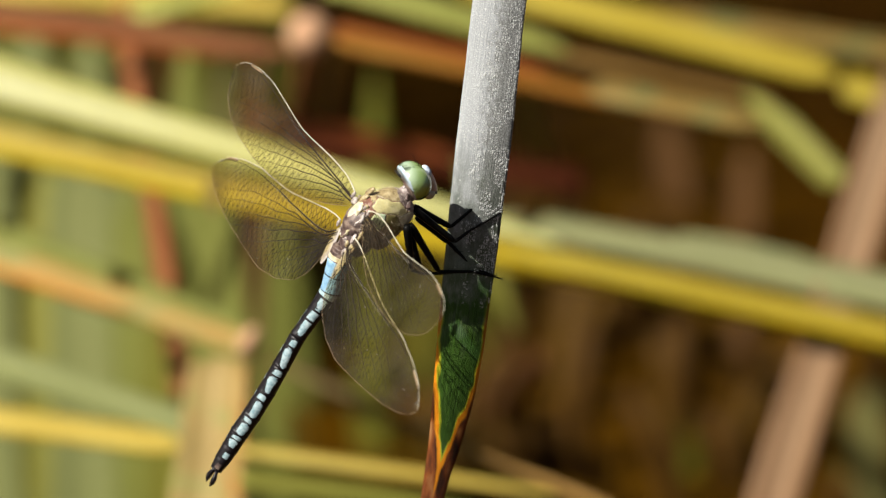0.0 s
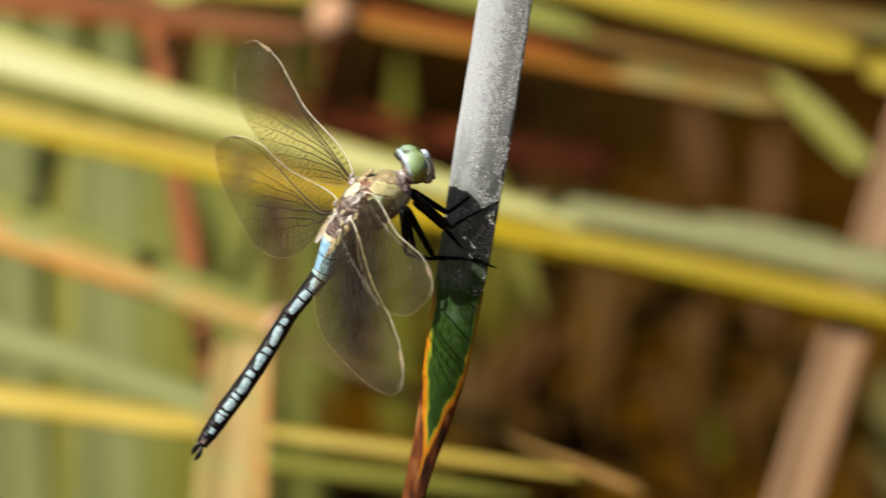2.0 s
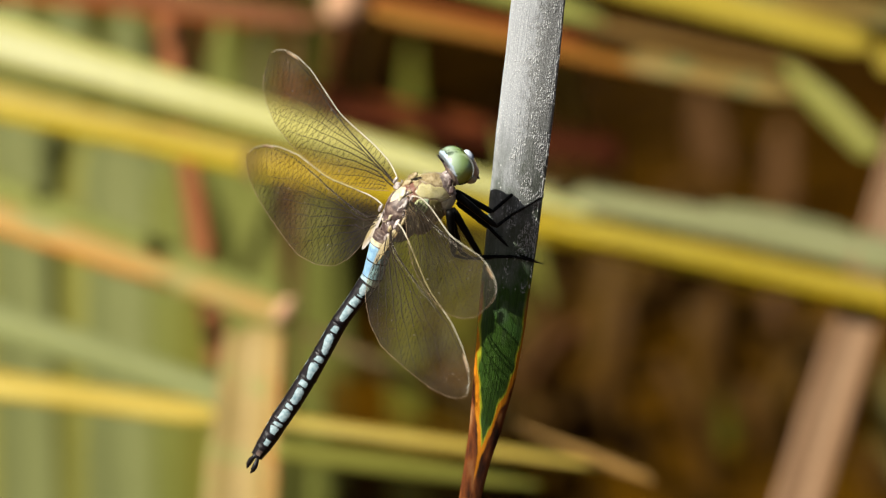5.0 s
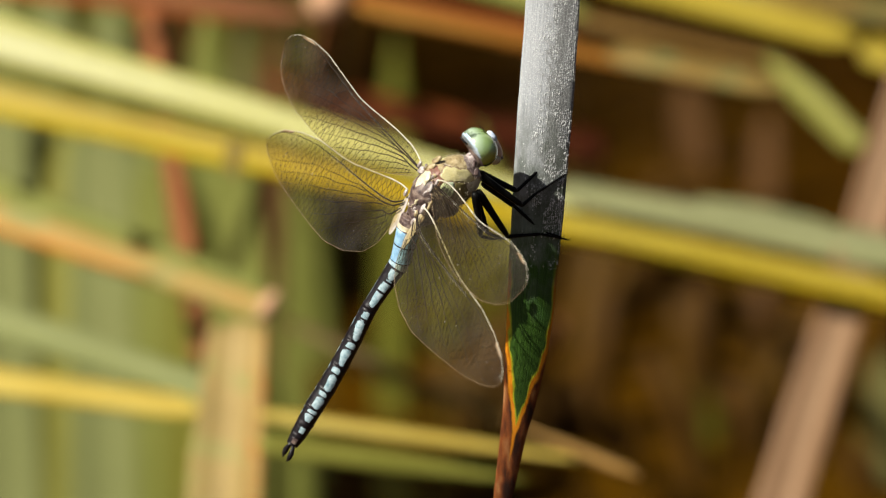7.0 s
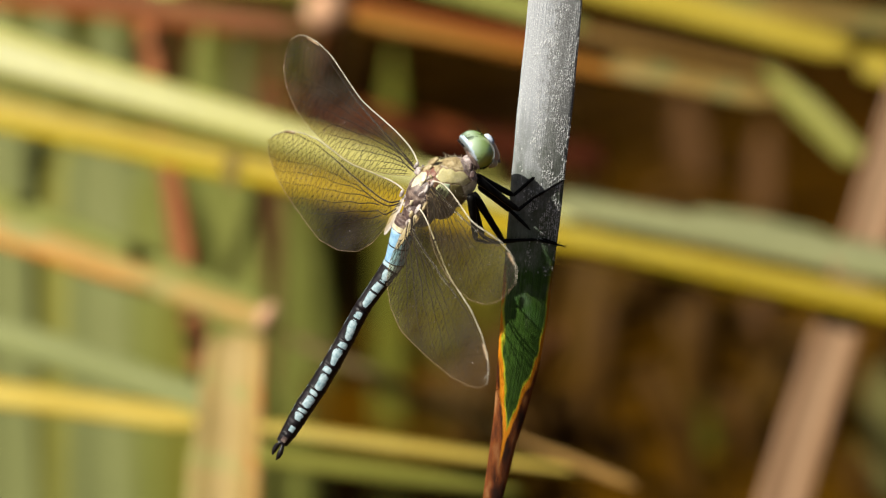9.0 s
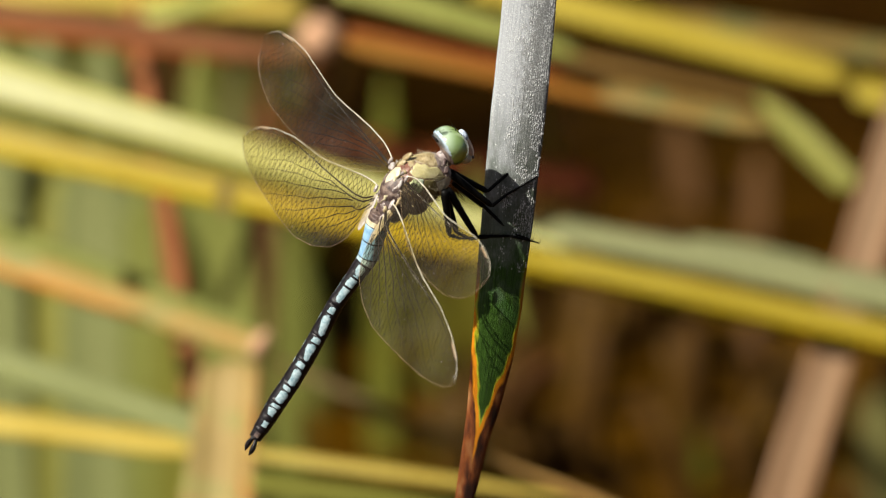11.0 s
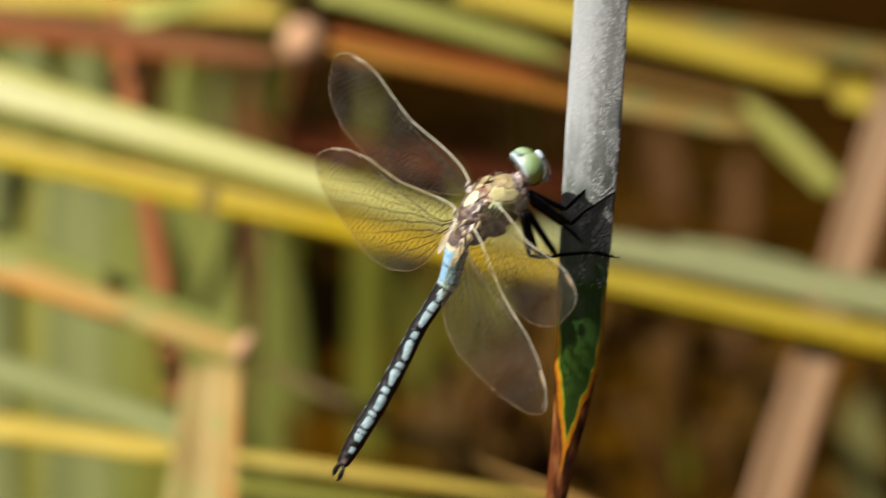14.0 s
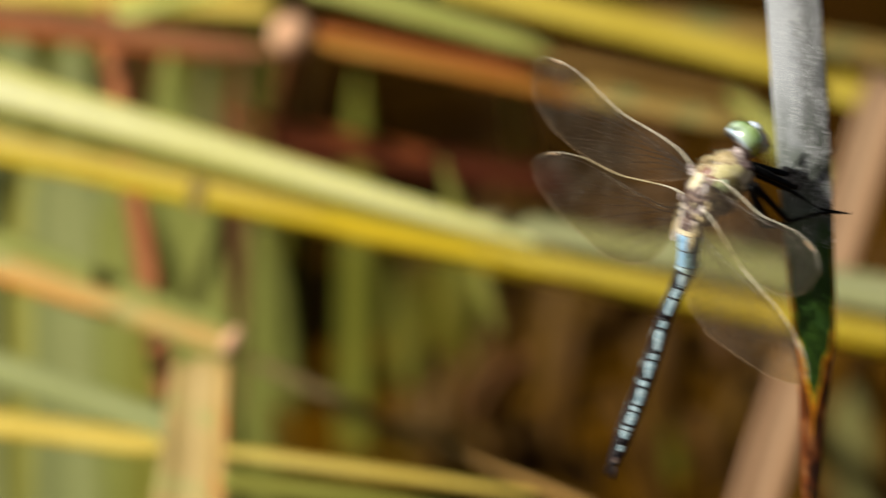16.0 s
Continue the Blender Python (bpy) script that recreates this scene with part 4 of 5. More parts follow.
    for i in range(4, 44):
        s = i / 44 * 0.55 + rnd.uniform(-0.004, 0.004)
        v = radius_vein(s)
        up, down = 0.020 * rnd.uniform(0.3, 1.2), 0.030 * rnd.uniform(0.2, 1.3)
        tube(bm, [at(s - 0.002, v - up, 0.04), at(s, v, 0.05), at(s + 0.005, v + down, 0.04)], [0.018 * MM, 0.034 * MM, 0.018 * MM], 4)
    tagged(part("rung_vein", bm, VEIN_PALE, root, "pale short rungs along the front veins", smooth=False), kind="stuff")
    bm = bmesh.new()
    for i in range(11):
        s, v, r = rnd.uniform(0.1, 0.96), rnd.uniform(0.1, 0.98), rnd.uniform(0.04, 0.10) * MM
        blob(bm, at(s, v, 0.08), ((1, 0, 0), (0, 1, 0), (0, 0, 1)), (r, r * rnd.uniform(0.6, 1.6), r), 6, 4)
    tagged(part("white_speck", bm, JOINT, root, "small white specks on the film"), kind="stuff")
    bm = bmesh.new()
    tube(bm, [at(s, 0.03, 0.03) for s in (0.84, 0.86, 0.9, 0.925)], [0.1 * MM, 0.22 * MM, 0.22 * MM, 0.1 * MM], 6)
    part("stigma", bm, STIGMA, root, "narrow brown wing spot")
    knot = bmesh.new()
    tube(knot, [at(0.455, 0.0, 0.02), at(0.462, 0.04, 0.03), at(0.468, 0.09, 0.02)], [0.09 * MM, 0.09 * MM, 0.04 * MM], 6)
    part("nodus", knot, VEIN_DARK, root, "small dark knot halfway along the leading edge")
    joint = bmesh.new()
    blob(joint, Vector((-0.4, sign * 0.3, 0.0)) * MM, ((1, 0, 0), (0, 1, 0), (0, 0, 1)), (0.8 * MM, 0.45 * MM, 0.35 * MM), 14, 10, 0.8)
    part("wing_joint", joint, JOINT, root, "pinkish white knob at the wing's root")
    if table is HIND:
        flap = bmesh.new()
        blob(flap, Vector((-5.2, sign * 0.5, -0.6)) * MM, ((1, -0.12 * sign, 0), (0.12 * sign, 1, 0), (0, 0, 1)), (4.3 * MM, 1.15 * MM, 0.14 * MM), 14, 10)
        part("membranule", flap, FLAP, root, "opaque whitish flap at the wing's root")
    return root


def abdomen():
    # x, z of the joints and the diameters there
    joints = ((-6.76, 1.42), (-9.48, 0.75), (-16.30, -1.31), (-27.72, -0.14), (-34.92, -0.39), (-40.97, -0.50), (-46.84, -0.35), (-51.16, 0.03), (-54.85, 0.08), (-57.74, 0.19), (-60.10, 0.34), (-63.60, 0.22))
    girth = (4.6, 5.0, 4.3, 3.5, 3.7, 3.9, 4.0, 4.0, 3.7, 3.3, 2.6)
    for n in range(10):
        (xa, za), (xb, zb) = joints[n], joints[n + 1]
        a, b = Vector((xa, 0, za)), Vector((xb, 0, zb))
        way = (b - a).normalized()
        back = Vector((-way.z, 0, way.x))
        if back.z < 0:
            back = -back
        left = Vector((0, 1, 0))
        bm = bmesh.new()
        rows, seg = 48, 72
        rings = []
        for i in range(rows + 1):
            s = i / rows
            r = 0.5 * (girth[n] + (girth[n + 1] - girth[n]) * s)
            if n == 2:
                r = 0.5 * (4.3 - 0.9 * math.sin(s * 1.6) ** 1.0)
            r *= 1 + 0.05 * math.exp(-((s - 0.97) / 0.04) ** 2) - 0.10 * math.exp(-(s / 0.03) ** 2) - 0.03 * math.exp(-((s - 0.3) / 0.02) ** 2)
            c = a.lerp(b, s)
            rings.append([(c + back * (r * 0.92 * math.cos(k * math.tau / seg)) + left * (r * math.sin(k * math.tau / seg))) * MM for k in range(seg)])
        loft(bm, rings)
        rnd = random.Random(n)
        w1, w2 = rnd.uniform(0, 6), rnd.uniform(0, 6)
        for k, f in enumerate(bm.faces):
            if k >= rows * seg:
                continue
            s, ang = (k // seg + 0.5) / rows, abs(((k % seg) + 0.5) / seg * 360 - (360 if (k % seg) >= seg / 2 else 0))
            inner = 26 + 6 * math.sin(s * 7 + w1) + 14 * max(0, (s - 0.6) / 0.4) + 26 * max(0, 1 - min(abs(s - 0.05), abs(s - 0.36), abs(s - 0.96)) / 0.07) ** 2
            outer = 81 + 7 * math.sin(s * 5 + w2) - 22 * max(0, 1 - min(abs(s - 0.05), abs(s - 0.36), abs(s - 0.96)) / 0.07) ** 2
            pale = inner < ang < outer and 0.07 < s < 0.95 and not 0.28 < s < 0.33
            if n == 0:
                pale = 0.6 < s < 0.93
            elif n == 1:
                pale = not (0.45 < s < 0.5) and s < 0.96 and ang < 130
            elif n == 2:
                pale = (ang < 120 and s < 0.12) or (inner < ang < outer and s < 0.94 and not 0.40 < s < 0.44 and not 0.60 < s < 0.64 and not 0.12 < s < 0.16)
            elif n == 7:
                pale = pale and s < 0.8
            elif n == 8:
                pale = 40 < ang < 80 and 0.25 < s < 0.7
            elif n == 9:
                pale = 30 < ang < 75 and 0.3 < s < 0.8
            f.material_index = 1 if pale else 0
        bmesh.ops.recalc_face_normals(bm, faces=bm.faces[:])
        two = CREAM if n == 0 else BLUE if n in (1,) else PLUM if n == 9 else PALE
        part("abdomen_segment", bm, [PLUM if n == 0 else BLACK, two], fly, ("cream first ring of the abdomen", "sky-blue ring of the abdomen")[n] if n < 2 else "black abdomen ring with pale turquoise patches")
    a = Vector((*joints[10],))
    for s in (1, -1):
        bm = bmesh.new()
        e = Vector(joints[11])
        pts = [Vector((a.x + (e.x - a.x) * t, s * (0.5 + 0.7 * math.sin(t * 2.4)), a.y + (e.y - a.y) * t)) * MM for t in (-0.1, 0.25, 0.5, 0.75, 1)]
        tube(bm, pts, [0.35 * MM, 0.45 * MM, 0.6 * MM, 0.5 * MM, 0.12 * MM], 8)
        part("tail_clasper", bm, BLACK, fly, "black leaf-shaped clasper at the tail's end")


def thorax():
    ax = (Vector((0.81, 0, -0.586)), Vector((0, 1, 0)), Vector((0.586, 0, 0.81)))
    bm = bmesh.new()
    blob(bm, Vector((1.6, 0, -2.1)) * MM, ax, (7.4 * MM, 4.6 * MM, 5.2 * MM), 240, 170, 0.72)
    bm.normal_update()
    # plates of the side, parted by dark sutures; the two sides are alike
    plates = ((0, (5.21, 1.53, 1.28)), (0, (4.26, 2.79, 1.05)), (0, (5.61, 2.93, -0.34)), (0, (5.89, 3.56, -2.13)), (0, (6.01, 3.70, -3.42)), (1, (4.20, 1.01, 2.25)), (1, (2.90, 2.80, 1.94)), (2, (1.82, 4.33, -0.25)), (2, (2.62, 3.86, 0.58)), (3, (3.23, 4.48, -2.60)), (3, (2.82, 4.41, -3.89)),
              (5, (5.10, 1.17, 1.55)), (5, (6.67, 0.56, 0.26)), (5, (7.85, 0.18, -1.22)), (6, (8.29, 1.49, -3.15)), (6, (7.40, 2.78, -4.33)), (7, (4.19, 4.06, -4.95)), (5, (7.58, 1.83, -1.69)),
              (4, (0.54, 3.44, 2.09)), (4, (-0.58, 4.21, 0.35)), (4, (0.90, 2.34, 3.18)), (8, (1.05, 4.56, -2.33)), (9, (2.18, 0.07, 3.54)))
    for f in bm.faces:
        c = f.calc_center_median() / MM
        c.y = abs(c.y)
        c += Vector((noise.noise(c * 0.9), noise.noise(c * 0.9 + Vector((5, 0, 0))), noise.noise(c * 0.9 + Vector((0, 5, 0))))) * 0.22
        near = sorted(((c - Vector(p[1])).length, p[0]) for p in plates)
        other, kind = next((d, k) for d, k in near if k != near[0][1])
        line = 0.15 if {kind, near[0][1]} & {0, 2, 3} else 0.0
        f.material_index = 8 if other - near[0][0] < line else near[0][1]
    # the sutures lie in grooves
    for v in bm.verts:
        if any(f.material_index == 8 for f in v.link_faces):
            v.co -= v.normal * 0.10 * MM
        v.co *= 1 + 0.012 * noise.noise(v.co * 900)
    part("thorax", bm, [YELLOW, RED, MINT, MOSSY, PLUM, TANPINK, COLLAR, CREAM, SUTURE, CREAM], fly, "olive-yellow thorax with brown sutures and green side patches")
    bm = bmesh.new()
    blob(bm, Vector((-3.6, 0, -0.3)) * MM, ((1, 0, 0), (0, 1, 0), (0, 0, 1)), (4.0 * MM, 3.7 * MM, 3.5 * MM), 48, 34, 0.85)
    for v in bm.verts:
        v.co *= 1 + 0.05 * noise.noise(v.co * 600)
    part("hind_thorax", bm, DUSKY, fly, "dark brown rear of the thorax")
    def plate(place, la, lb, yaw, lc, mat):
        """A raised plate between the wings: place, half length, half width, turn, height."""
        x, y, z = place
        bm = bmesh.new()
        blob(bm, Vector((x, y, z - 0.35)) * MM, ((math.cos(yaw), math.sin(yaw), -0.1), (-math.sin(yaw), math.cos(yaw), 0), (0.1, 0, 1)), (la * 0.88 * MM, lb * 0.85 * MM, lc * 0.8 * MM), 24, 16, 0.7)
        for v in bm.verts:
            v.co += Vector((noise.noise(v.co * 1100), noise.noise(v.co * 1100 + Vector((7, 0, 0))), 0.5 * noise.noise(v.co * 1500))) * 0.24 * MM
        part("thorax_plate", bm, mat, fly)

    plate((2.34, 2.25, 3.60), 0.9, 1.2, 0.3, 0.6, JOINT)
    plate((1.92, -1.20, 3.80), 1.5, 0.75, 0.2, 0.6, CREAM)
    plate((0.02, 2.29, 3.30), 1.1, 0.55, -0.5, 0.5, JOINT)
    plate((-1.99, -1.41, 3.50), 1.9, 0.62, 0.0, 0.55, CREAM)
    plate((-4.73, 1.24, 2.90), 0.8, 0.7, 0.0, 0.5, JOINT)
    plate((-0.54, -2.28, 3.40), 1.8, 0.42, -0.15, 0.5, JOINT)
    plate((-2.11, 1.86, 3.20), 1.2, 0.45, 0.5, 0.45, FLAP)
    plate((1.11, -2.97, 3.20), 1.0, 0.5, 0.4, 0.5, FLAP)
    plate((-3.29, -3.62, 3.10), 1.2, 0.6, 0.2, 0.5, JOINT)
    plate((-7.02, -2.15, 2.20), 0.95, 0.95, 0.0, 0.8, JOINT)
    plate((-5.02, -2.03, 2.80), 0.9, 0.55, 0.3, 0.5, TANPINK)
    plate((-2.00, -4.45, 2.60), 1.2, 0.4, 0.1, 0.4, TANPINK)
    plate((2.90, -1.52, 3.00), 1.1, 0.5, -0.3, 0.5, TANPINK)
    plate((-6.53, 1.17, 2.40), 0.9, 0.4, 0.2, 0.4, PLUM)
    plate((-4.91, -4.42, 2.50), 1.1, 0.5, 0.0, 0.4, PLUM)
    plate((3.84, 0.94, 2.90), 1.5, 0.7, -0.5, 0.5, TANPINK)
    plate((5.80, 1.01, 2.50), 1.6, 0.7, -0.6, 0.5, TANPINK)
    plate((0.27, -0.92, 3.50), 0.7, 0.5, 0.9, 0.4, CREAM)
    plate((-3.48, 1.63, 2.90), 0.9, 0.35, 0.6, 0.4, PLUM)
    plate((8.51, -2.58, -3.60), 1.0, 0.35, 0.9, 0.7, DUSKY)
    plate((7.46, -3.77, -4.07), 0.9, 0.4, 0.4, 0.7, DUSKY)
    plate((8.90, -0.27, -3.39), 0.9, 0.4, 0.2, 0.5, JOINT)
    plate((6.82, -3.79, -4.89), 0.7, 0.35, 0.2, 0.6, JOINT)
    # small hard pieces crowd round the wing roots
    rnd = random.Random(19)
    for k in range(46):
        x, s = rnd.uniform(-5.6, 3.6), rnd.choice((1, -1))
        y = s * abs(rnd.gauss(1.6, 1.2))
        if abs(y) > 3.9:
            continue
        rise = 3.35 - 0.09 * y * y - 0.035 * max(0.0, -x - 2) ** 2
        plate((x, y, rise + 0.1), rnd.uniform(0.35, 0.95), rnd.uniform(0.12, 0.30), rnd.uniform(-0.9, 0.9) + s * 0.5, rnd.uniform(0.4, 0.62), rnd.choice((JOINT, PLUM, CREAM, JOINT, JOINT, TANPINK)))
    # dark side lobe under the wings
    bm = bmesh.new()
    for s in (1, -1):
        blob(bm, Vector((-1.4, s * 2.5, -2.6)) * MM, ((1, 0, 0), (0, 1, 0), (0, 0, 1)), (2.6 * MM, 2.0 * MM, 3.0 * MM), 30, 20, 0.85)
    for v in bm.verts:
        v.co *= 1 + 0.05 * noise.noise(v.co * 700)
    part("side_lobe", bm, DUSKY, fly, "dark purple-brown lobes below the wings")
    # hair-fringed neck
    bm = bmesh.new()
    blob(bm, Vector((8.4, 0, -5.2)) * MM, ax, (2.4 * MM, 1.7 * MM, 1.9 * MM), 40, 26)
    for v in bm.verts:
        v.co += ax[0] * (0.22 * MM * math.sin(v.co.dot(ax[0]) * 5200) + 0.3 * MM * noise.noise(v.co * 900))
    part("neck", bm, COLLAR, fly, "grey-pink neck ring")
    rnd = random.Random(3)
    bm = bmesh.new()
    for k in range(2000):
        th, ph = rnd.uniform(0, math.tau), rnd.uniform(-1, 1)
        d = Vector((math.sqrt(1 - ph * ph) * math.cos(th), math.sqrt(1 - ph * ph) * math.sin(th), ph))
        p = Vector((1.6, 0, -2.1)) + ax[0] * (7.1 * d.x) + ax[1] * (4.4 * d.y) + ax[2] * (5.0 * d.z)
        if p.z > 2.5 and p.x < 3:
            continue
        e = p + (d + Vector([rnd.uniform(-0.4, 0.4) for _ in range(3)])) * rnd.uniform(0.5, 1.3)
        tube(bm, [p * MM, e * MM], [0.024 * MM, 0.01 * MM], 3)
    tagged(part("hair", bm, CREAM, fly, "fine pale hairs on the thorax"), kind="stuff")


HEAD = Vector((11.02, 0, -5.38))
FWD, UPW, LFT = Vector((0.80, 0, -0.60)), Vector((0.60, 0, 0.80)), Vector((0, 1, 0))


def head():
    c = HEAD
    bm = bmesh.new()
    blob(bm, (c - FWD * 0.5 - UPW * 0.8) * MM, (FWD, LFT, UPW), (1.9 * MM, 2.8 * MM, 2.8 * MM), 20, 12)
    part("head", bm, PLUM, fly, "brown back of the head")
    for s in (1, -1):
        bm = bmesh.new()
        tiltu = (UPW - FWD * 0.22).normalized()
        side = (LFT * s - tiltu * (LFT * s).dot(tiltu)).normalized()
        fw = side.cross(tiltu)
        mid = (c + LFT * s * 0.6 + UPW * 0.75 - FWD * 0.1) * MM
        blob(bm, mid, (side, fw, tiltu), (3.75 * MM, 3.3 * MM, 3.9 * MM), 56, 40, 0.95)
        for v in bm.verts:
            back = (v.co - mid).dot(FWD) + 1.5 * MM
            if back < 0:
                v.co -= FWD * back * 0.93
        # the hind border is pale above and dark below
        for f in bm.faces:
            d = f.calc_center_median() - mid
            if d.dot(FWD) < -1.44 * MM + 0.12 * max(0.0, d.dot(UPW)):
                f.material_index = 1 if d.dot(UPW) > 0.5 * MM else 2
        ball = part("eye", bm, [EYE, RIM, DUSKY], fly, "large glossy green compound eye")
        bm = bmesh.new()
        blob(bm, mid + (tiltu * 3.3 - FWD * 1.5) * MM, (tiltu, side, fw), (0.7 * MM, 0.7 * MM, 0.25 * MM), 14, 10)
        part("eye_spot", bm, BLACK, ball, "black spot at the eye's hind corner")
    # a tall, flat-fronted face: pale brow above, pinkish shield and pale jaw below
    bm = bmesh.new()
    blob(bm, (c + FWD * 2.75 - UPW * 1.2) * MM, (UPW, LFT, FWD), (2.7 * MM, 1.9 * MM, 1.2 * MM), 28, 20, 0.55)
    part("face", bm, FACE, fly, "pinkish cream face")
    bm = bmesh.new()
    blob(bm, (c + FWD * 2.75 + UPW * 1.25) * MM, (FWD, LFT, UPW), (1.05 * MM, 1.6 * MM, 1.25 * MM), 28, 20, 0.42)
    part("brow", bm, WHITE, fly, "bluish white swollen brow")
    bm = bmesh.new()
    blob(bm, (c + FWD * 3.65 + UPW * 1.2) * MM, (FWD, LFT, UPW), (0.35 * MM, 1.2 * MM, 0.7 * MM), 16, 10, 0.8)
    part("brow_mark", bm, BLACK, fly, "black mark on the brow")
    bm = bmesh.new()
    tube(bm, [(c + FWD * 2.9 - UPW * 3.5 + LFT * y) * MM for y in (-1.9, -0.9, 0, 0.9, 1.9)], [0.2 * MM, 0.42 * MM, 0.5 * MM, 0.42 * MM, 0.2 * MM], 8)
    part("lip", bm, DUSKY, fly, "dark lip under the face")
    bm = bmesh.new()
    blob(bm, (c + FWD * 1.7 - UPW * 3.2) * MM, (UPW, LFT, FWD), (1.5 * MM, 2.2 * MM, 1.5 * MM), 16, 10)
    part("jaw", bm, CREAM, fly, "pale jaw with a dark edge")
    for s in (1, -1):
        bm = bmesh.new()
        p = c + FWD * 2.0 + UPW * 3.8 + LFT * s * 0.9
        tube(bm, [p * MM, (p + UPW * 0.9 + FWD * 0.1) * MM, (p + UPW * 2.0 + LFT * s * 0.5) * MM], [0.12 * MM, 0.07 * MM, 0.03 * MM], 5)
        part("antenna", bm, LEGBLACK, fly, "short black bristle antenna")


def leg(label, *pts):
    root = new("leg")
    root.parent = fly
    names, widths = ("femur", "tibia", "tarsus"), ((0.88, 0.55), (0.40, 0.29), (0.28, 0.16))
    rnd = random.Random(len(bpy.data.objects))
    thorns = bmesh.new()
    for k in range(3):
        a, b = Vector(pts[k]), Vector(pts[k + 1])
        bm = bmesh.new()
        w0, w1 = widths[k]
        tube(bm, [a.lerp(b, t) * MM for t in (0, 0.1, 0.5, 0.92, 1)], [w0 * 0.8 * MM, w0 * MM, (w0 + w1) * 0.5 * MM, w1 * 1.1 * MM, w1 * 0.7 * MM], 8)
        d = (b - a).normalized()
        q = d.cross(Vector((0.3, 1, 0.2))).normalized()
        for i in range(9 if k < 2 else 3):
            p = a.lerp(b, (i + 0.7) / 10)
            sgn = 1 if i % 2 else -1
            tube(thorns, [p * MM, (p + (q * sgn + d * 0.8) * 0.9) * MM], [0.07 * MM, 0.02 * MM], 3)
        if k == 2:
            for sgn in (1, -1):
                tube(thorns, [b * MM, (b + d * 0.6 + q * sgn * 0.3) * MM, (b + d * 0.7 + q * sgn * 0.3 + Vector((0.5, 0, 0.3))) * MM], [0.1 * MM, 0.08 * MM, 0.02 * MM], 4)
        part(names[k], bm, LEGBLACK, root)
    tagged(part("spines", thorns, LEGBLACK, root, "fine black leg spines and claws"), kind="stuff")
    return tagged(root, label)


fly = new("dragonfly")
fly.matrix_basis = VIEW @ BODY
tagged(fly, "blue-tailed emperor dragonfly with green eyes clinging to a reed leaf", "dragonfly")
abdomen()
thorax()
head()
wing("forewing", FORE, 50.8, 1, (3.2, 3.6, 3.0), (5.1, 48.6, 8.6), 0, 1)
wing("forewing", FORE, 48.5, -1, (3.2, -3.6, 3.0), (6.1, -47.7, 6.8), 0, 2)
wing("hindwing", HIND, 52.2, 1, (-3.2, 3.6, 2.8), (-8.8, 46.0, 1.6), 0, 3)
lifted = wing("hindwing", HIND, 51.0, -1, (-3.2, -3.6, 2.8), (-8.8, -46.0, 1.6), 0, 4)
leg("black spiny front leg bent at the knee", (6.48, -1.50, -6.86), (4.16, -4.81, -17.58), (6.66, -2.51, -20.85), (12.31, -2.40, -25.07))
leg("black spiny front leg reaching over the leaf", (5.68, 1.76, -9.05), (5.67, -1.50, -17.20), (10.55, -0.14, -20.38), (13.05, -0.51, -22.40))
leg("black spiny middle leg gripping the leaf", (4.00, -4.53, -6.41), (-2.64, -5.67, -17.47), (-0.29, -4.81, -25.18), (0.93, -6.56, -30.34))
leg("black spiny middle leg gripping the leaf", (4.26, 1.30, -10.84), (2.24, -0.74, -19.02), (0.23, -4.22, -25.30), (0.90, -6.23, -28.78))
leg("black spiny hind leg folded under the body", (3.79, -5.20, -5.47), (-4.29, -5.78, -11.50), (-4.48, -4.68, -15.23), (-2.87, -2.83, -21.57))
leg("black spiny hind leg folded under the body", (1.79, 1.11, -9.97), (-4.64, -1.38, -15.87), (-4.57, -2.30, -18.98), (-3.00, -2.76, -22.12))


GRIP = Vector((19.85, 6.88, -11.0)) * MM


def sway(x, y, pitch, yaw, roll):
    """How far the wind has carried the hanging leaf: millimetres and degrees in the view axes, about the insect's grip."""
    turn = Matrix.Rotation(radians(roll), 4, "Z") @ Matrix.Rotation(radians(yaw), 4, "Y") @ Matrix.Rotation(radians(pitch), 4, "X")
    return VIEW @ Matrix.Translation(GRIP + Vector((x, y, 0)) * MM) @ turn @ Matrix.Translation(-GRIP) @ VIEW.inverted()


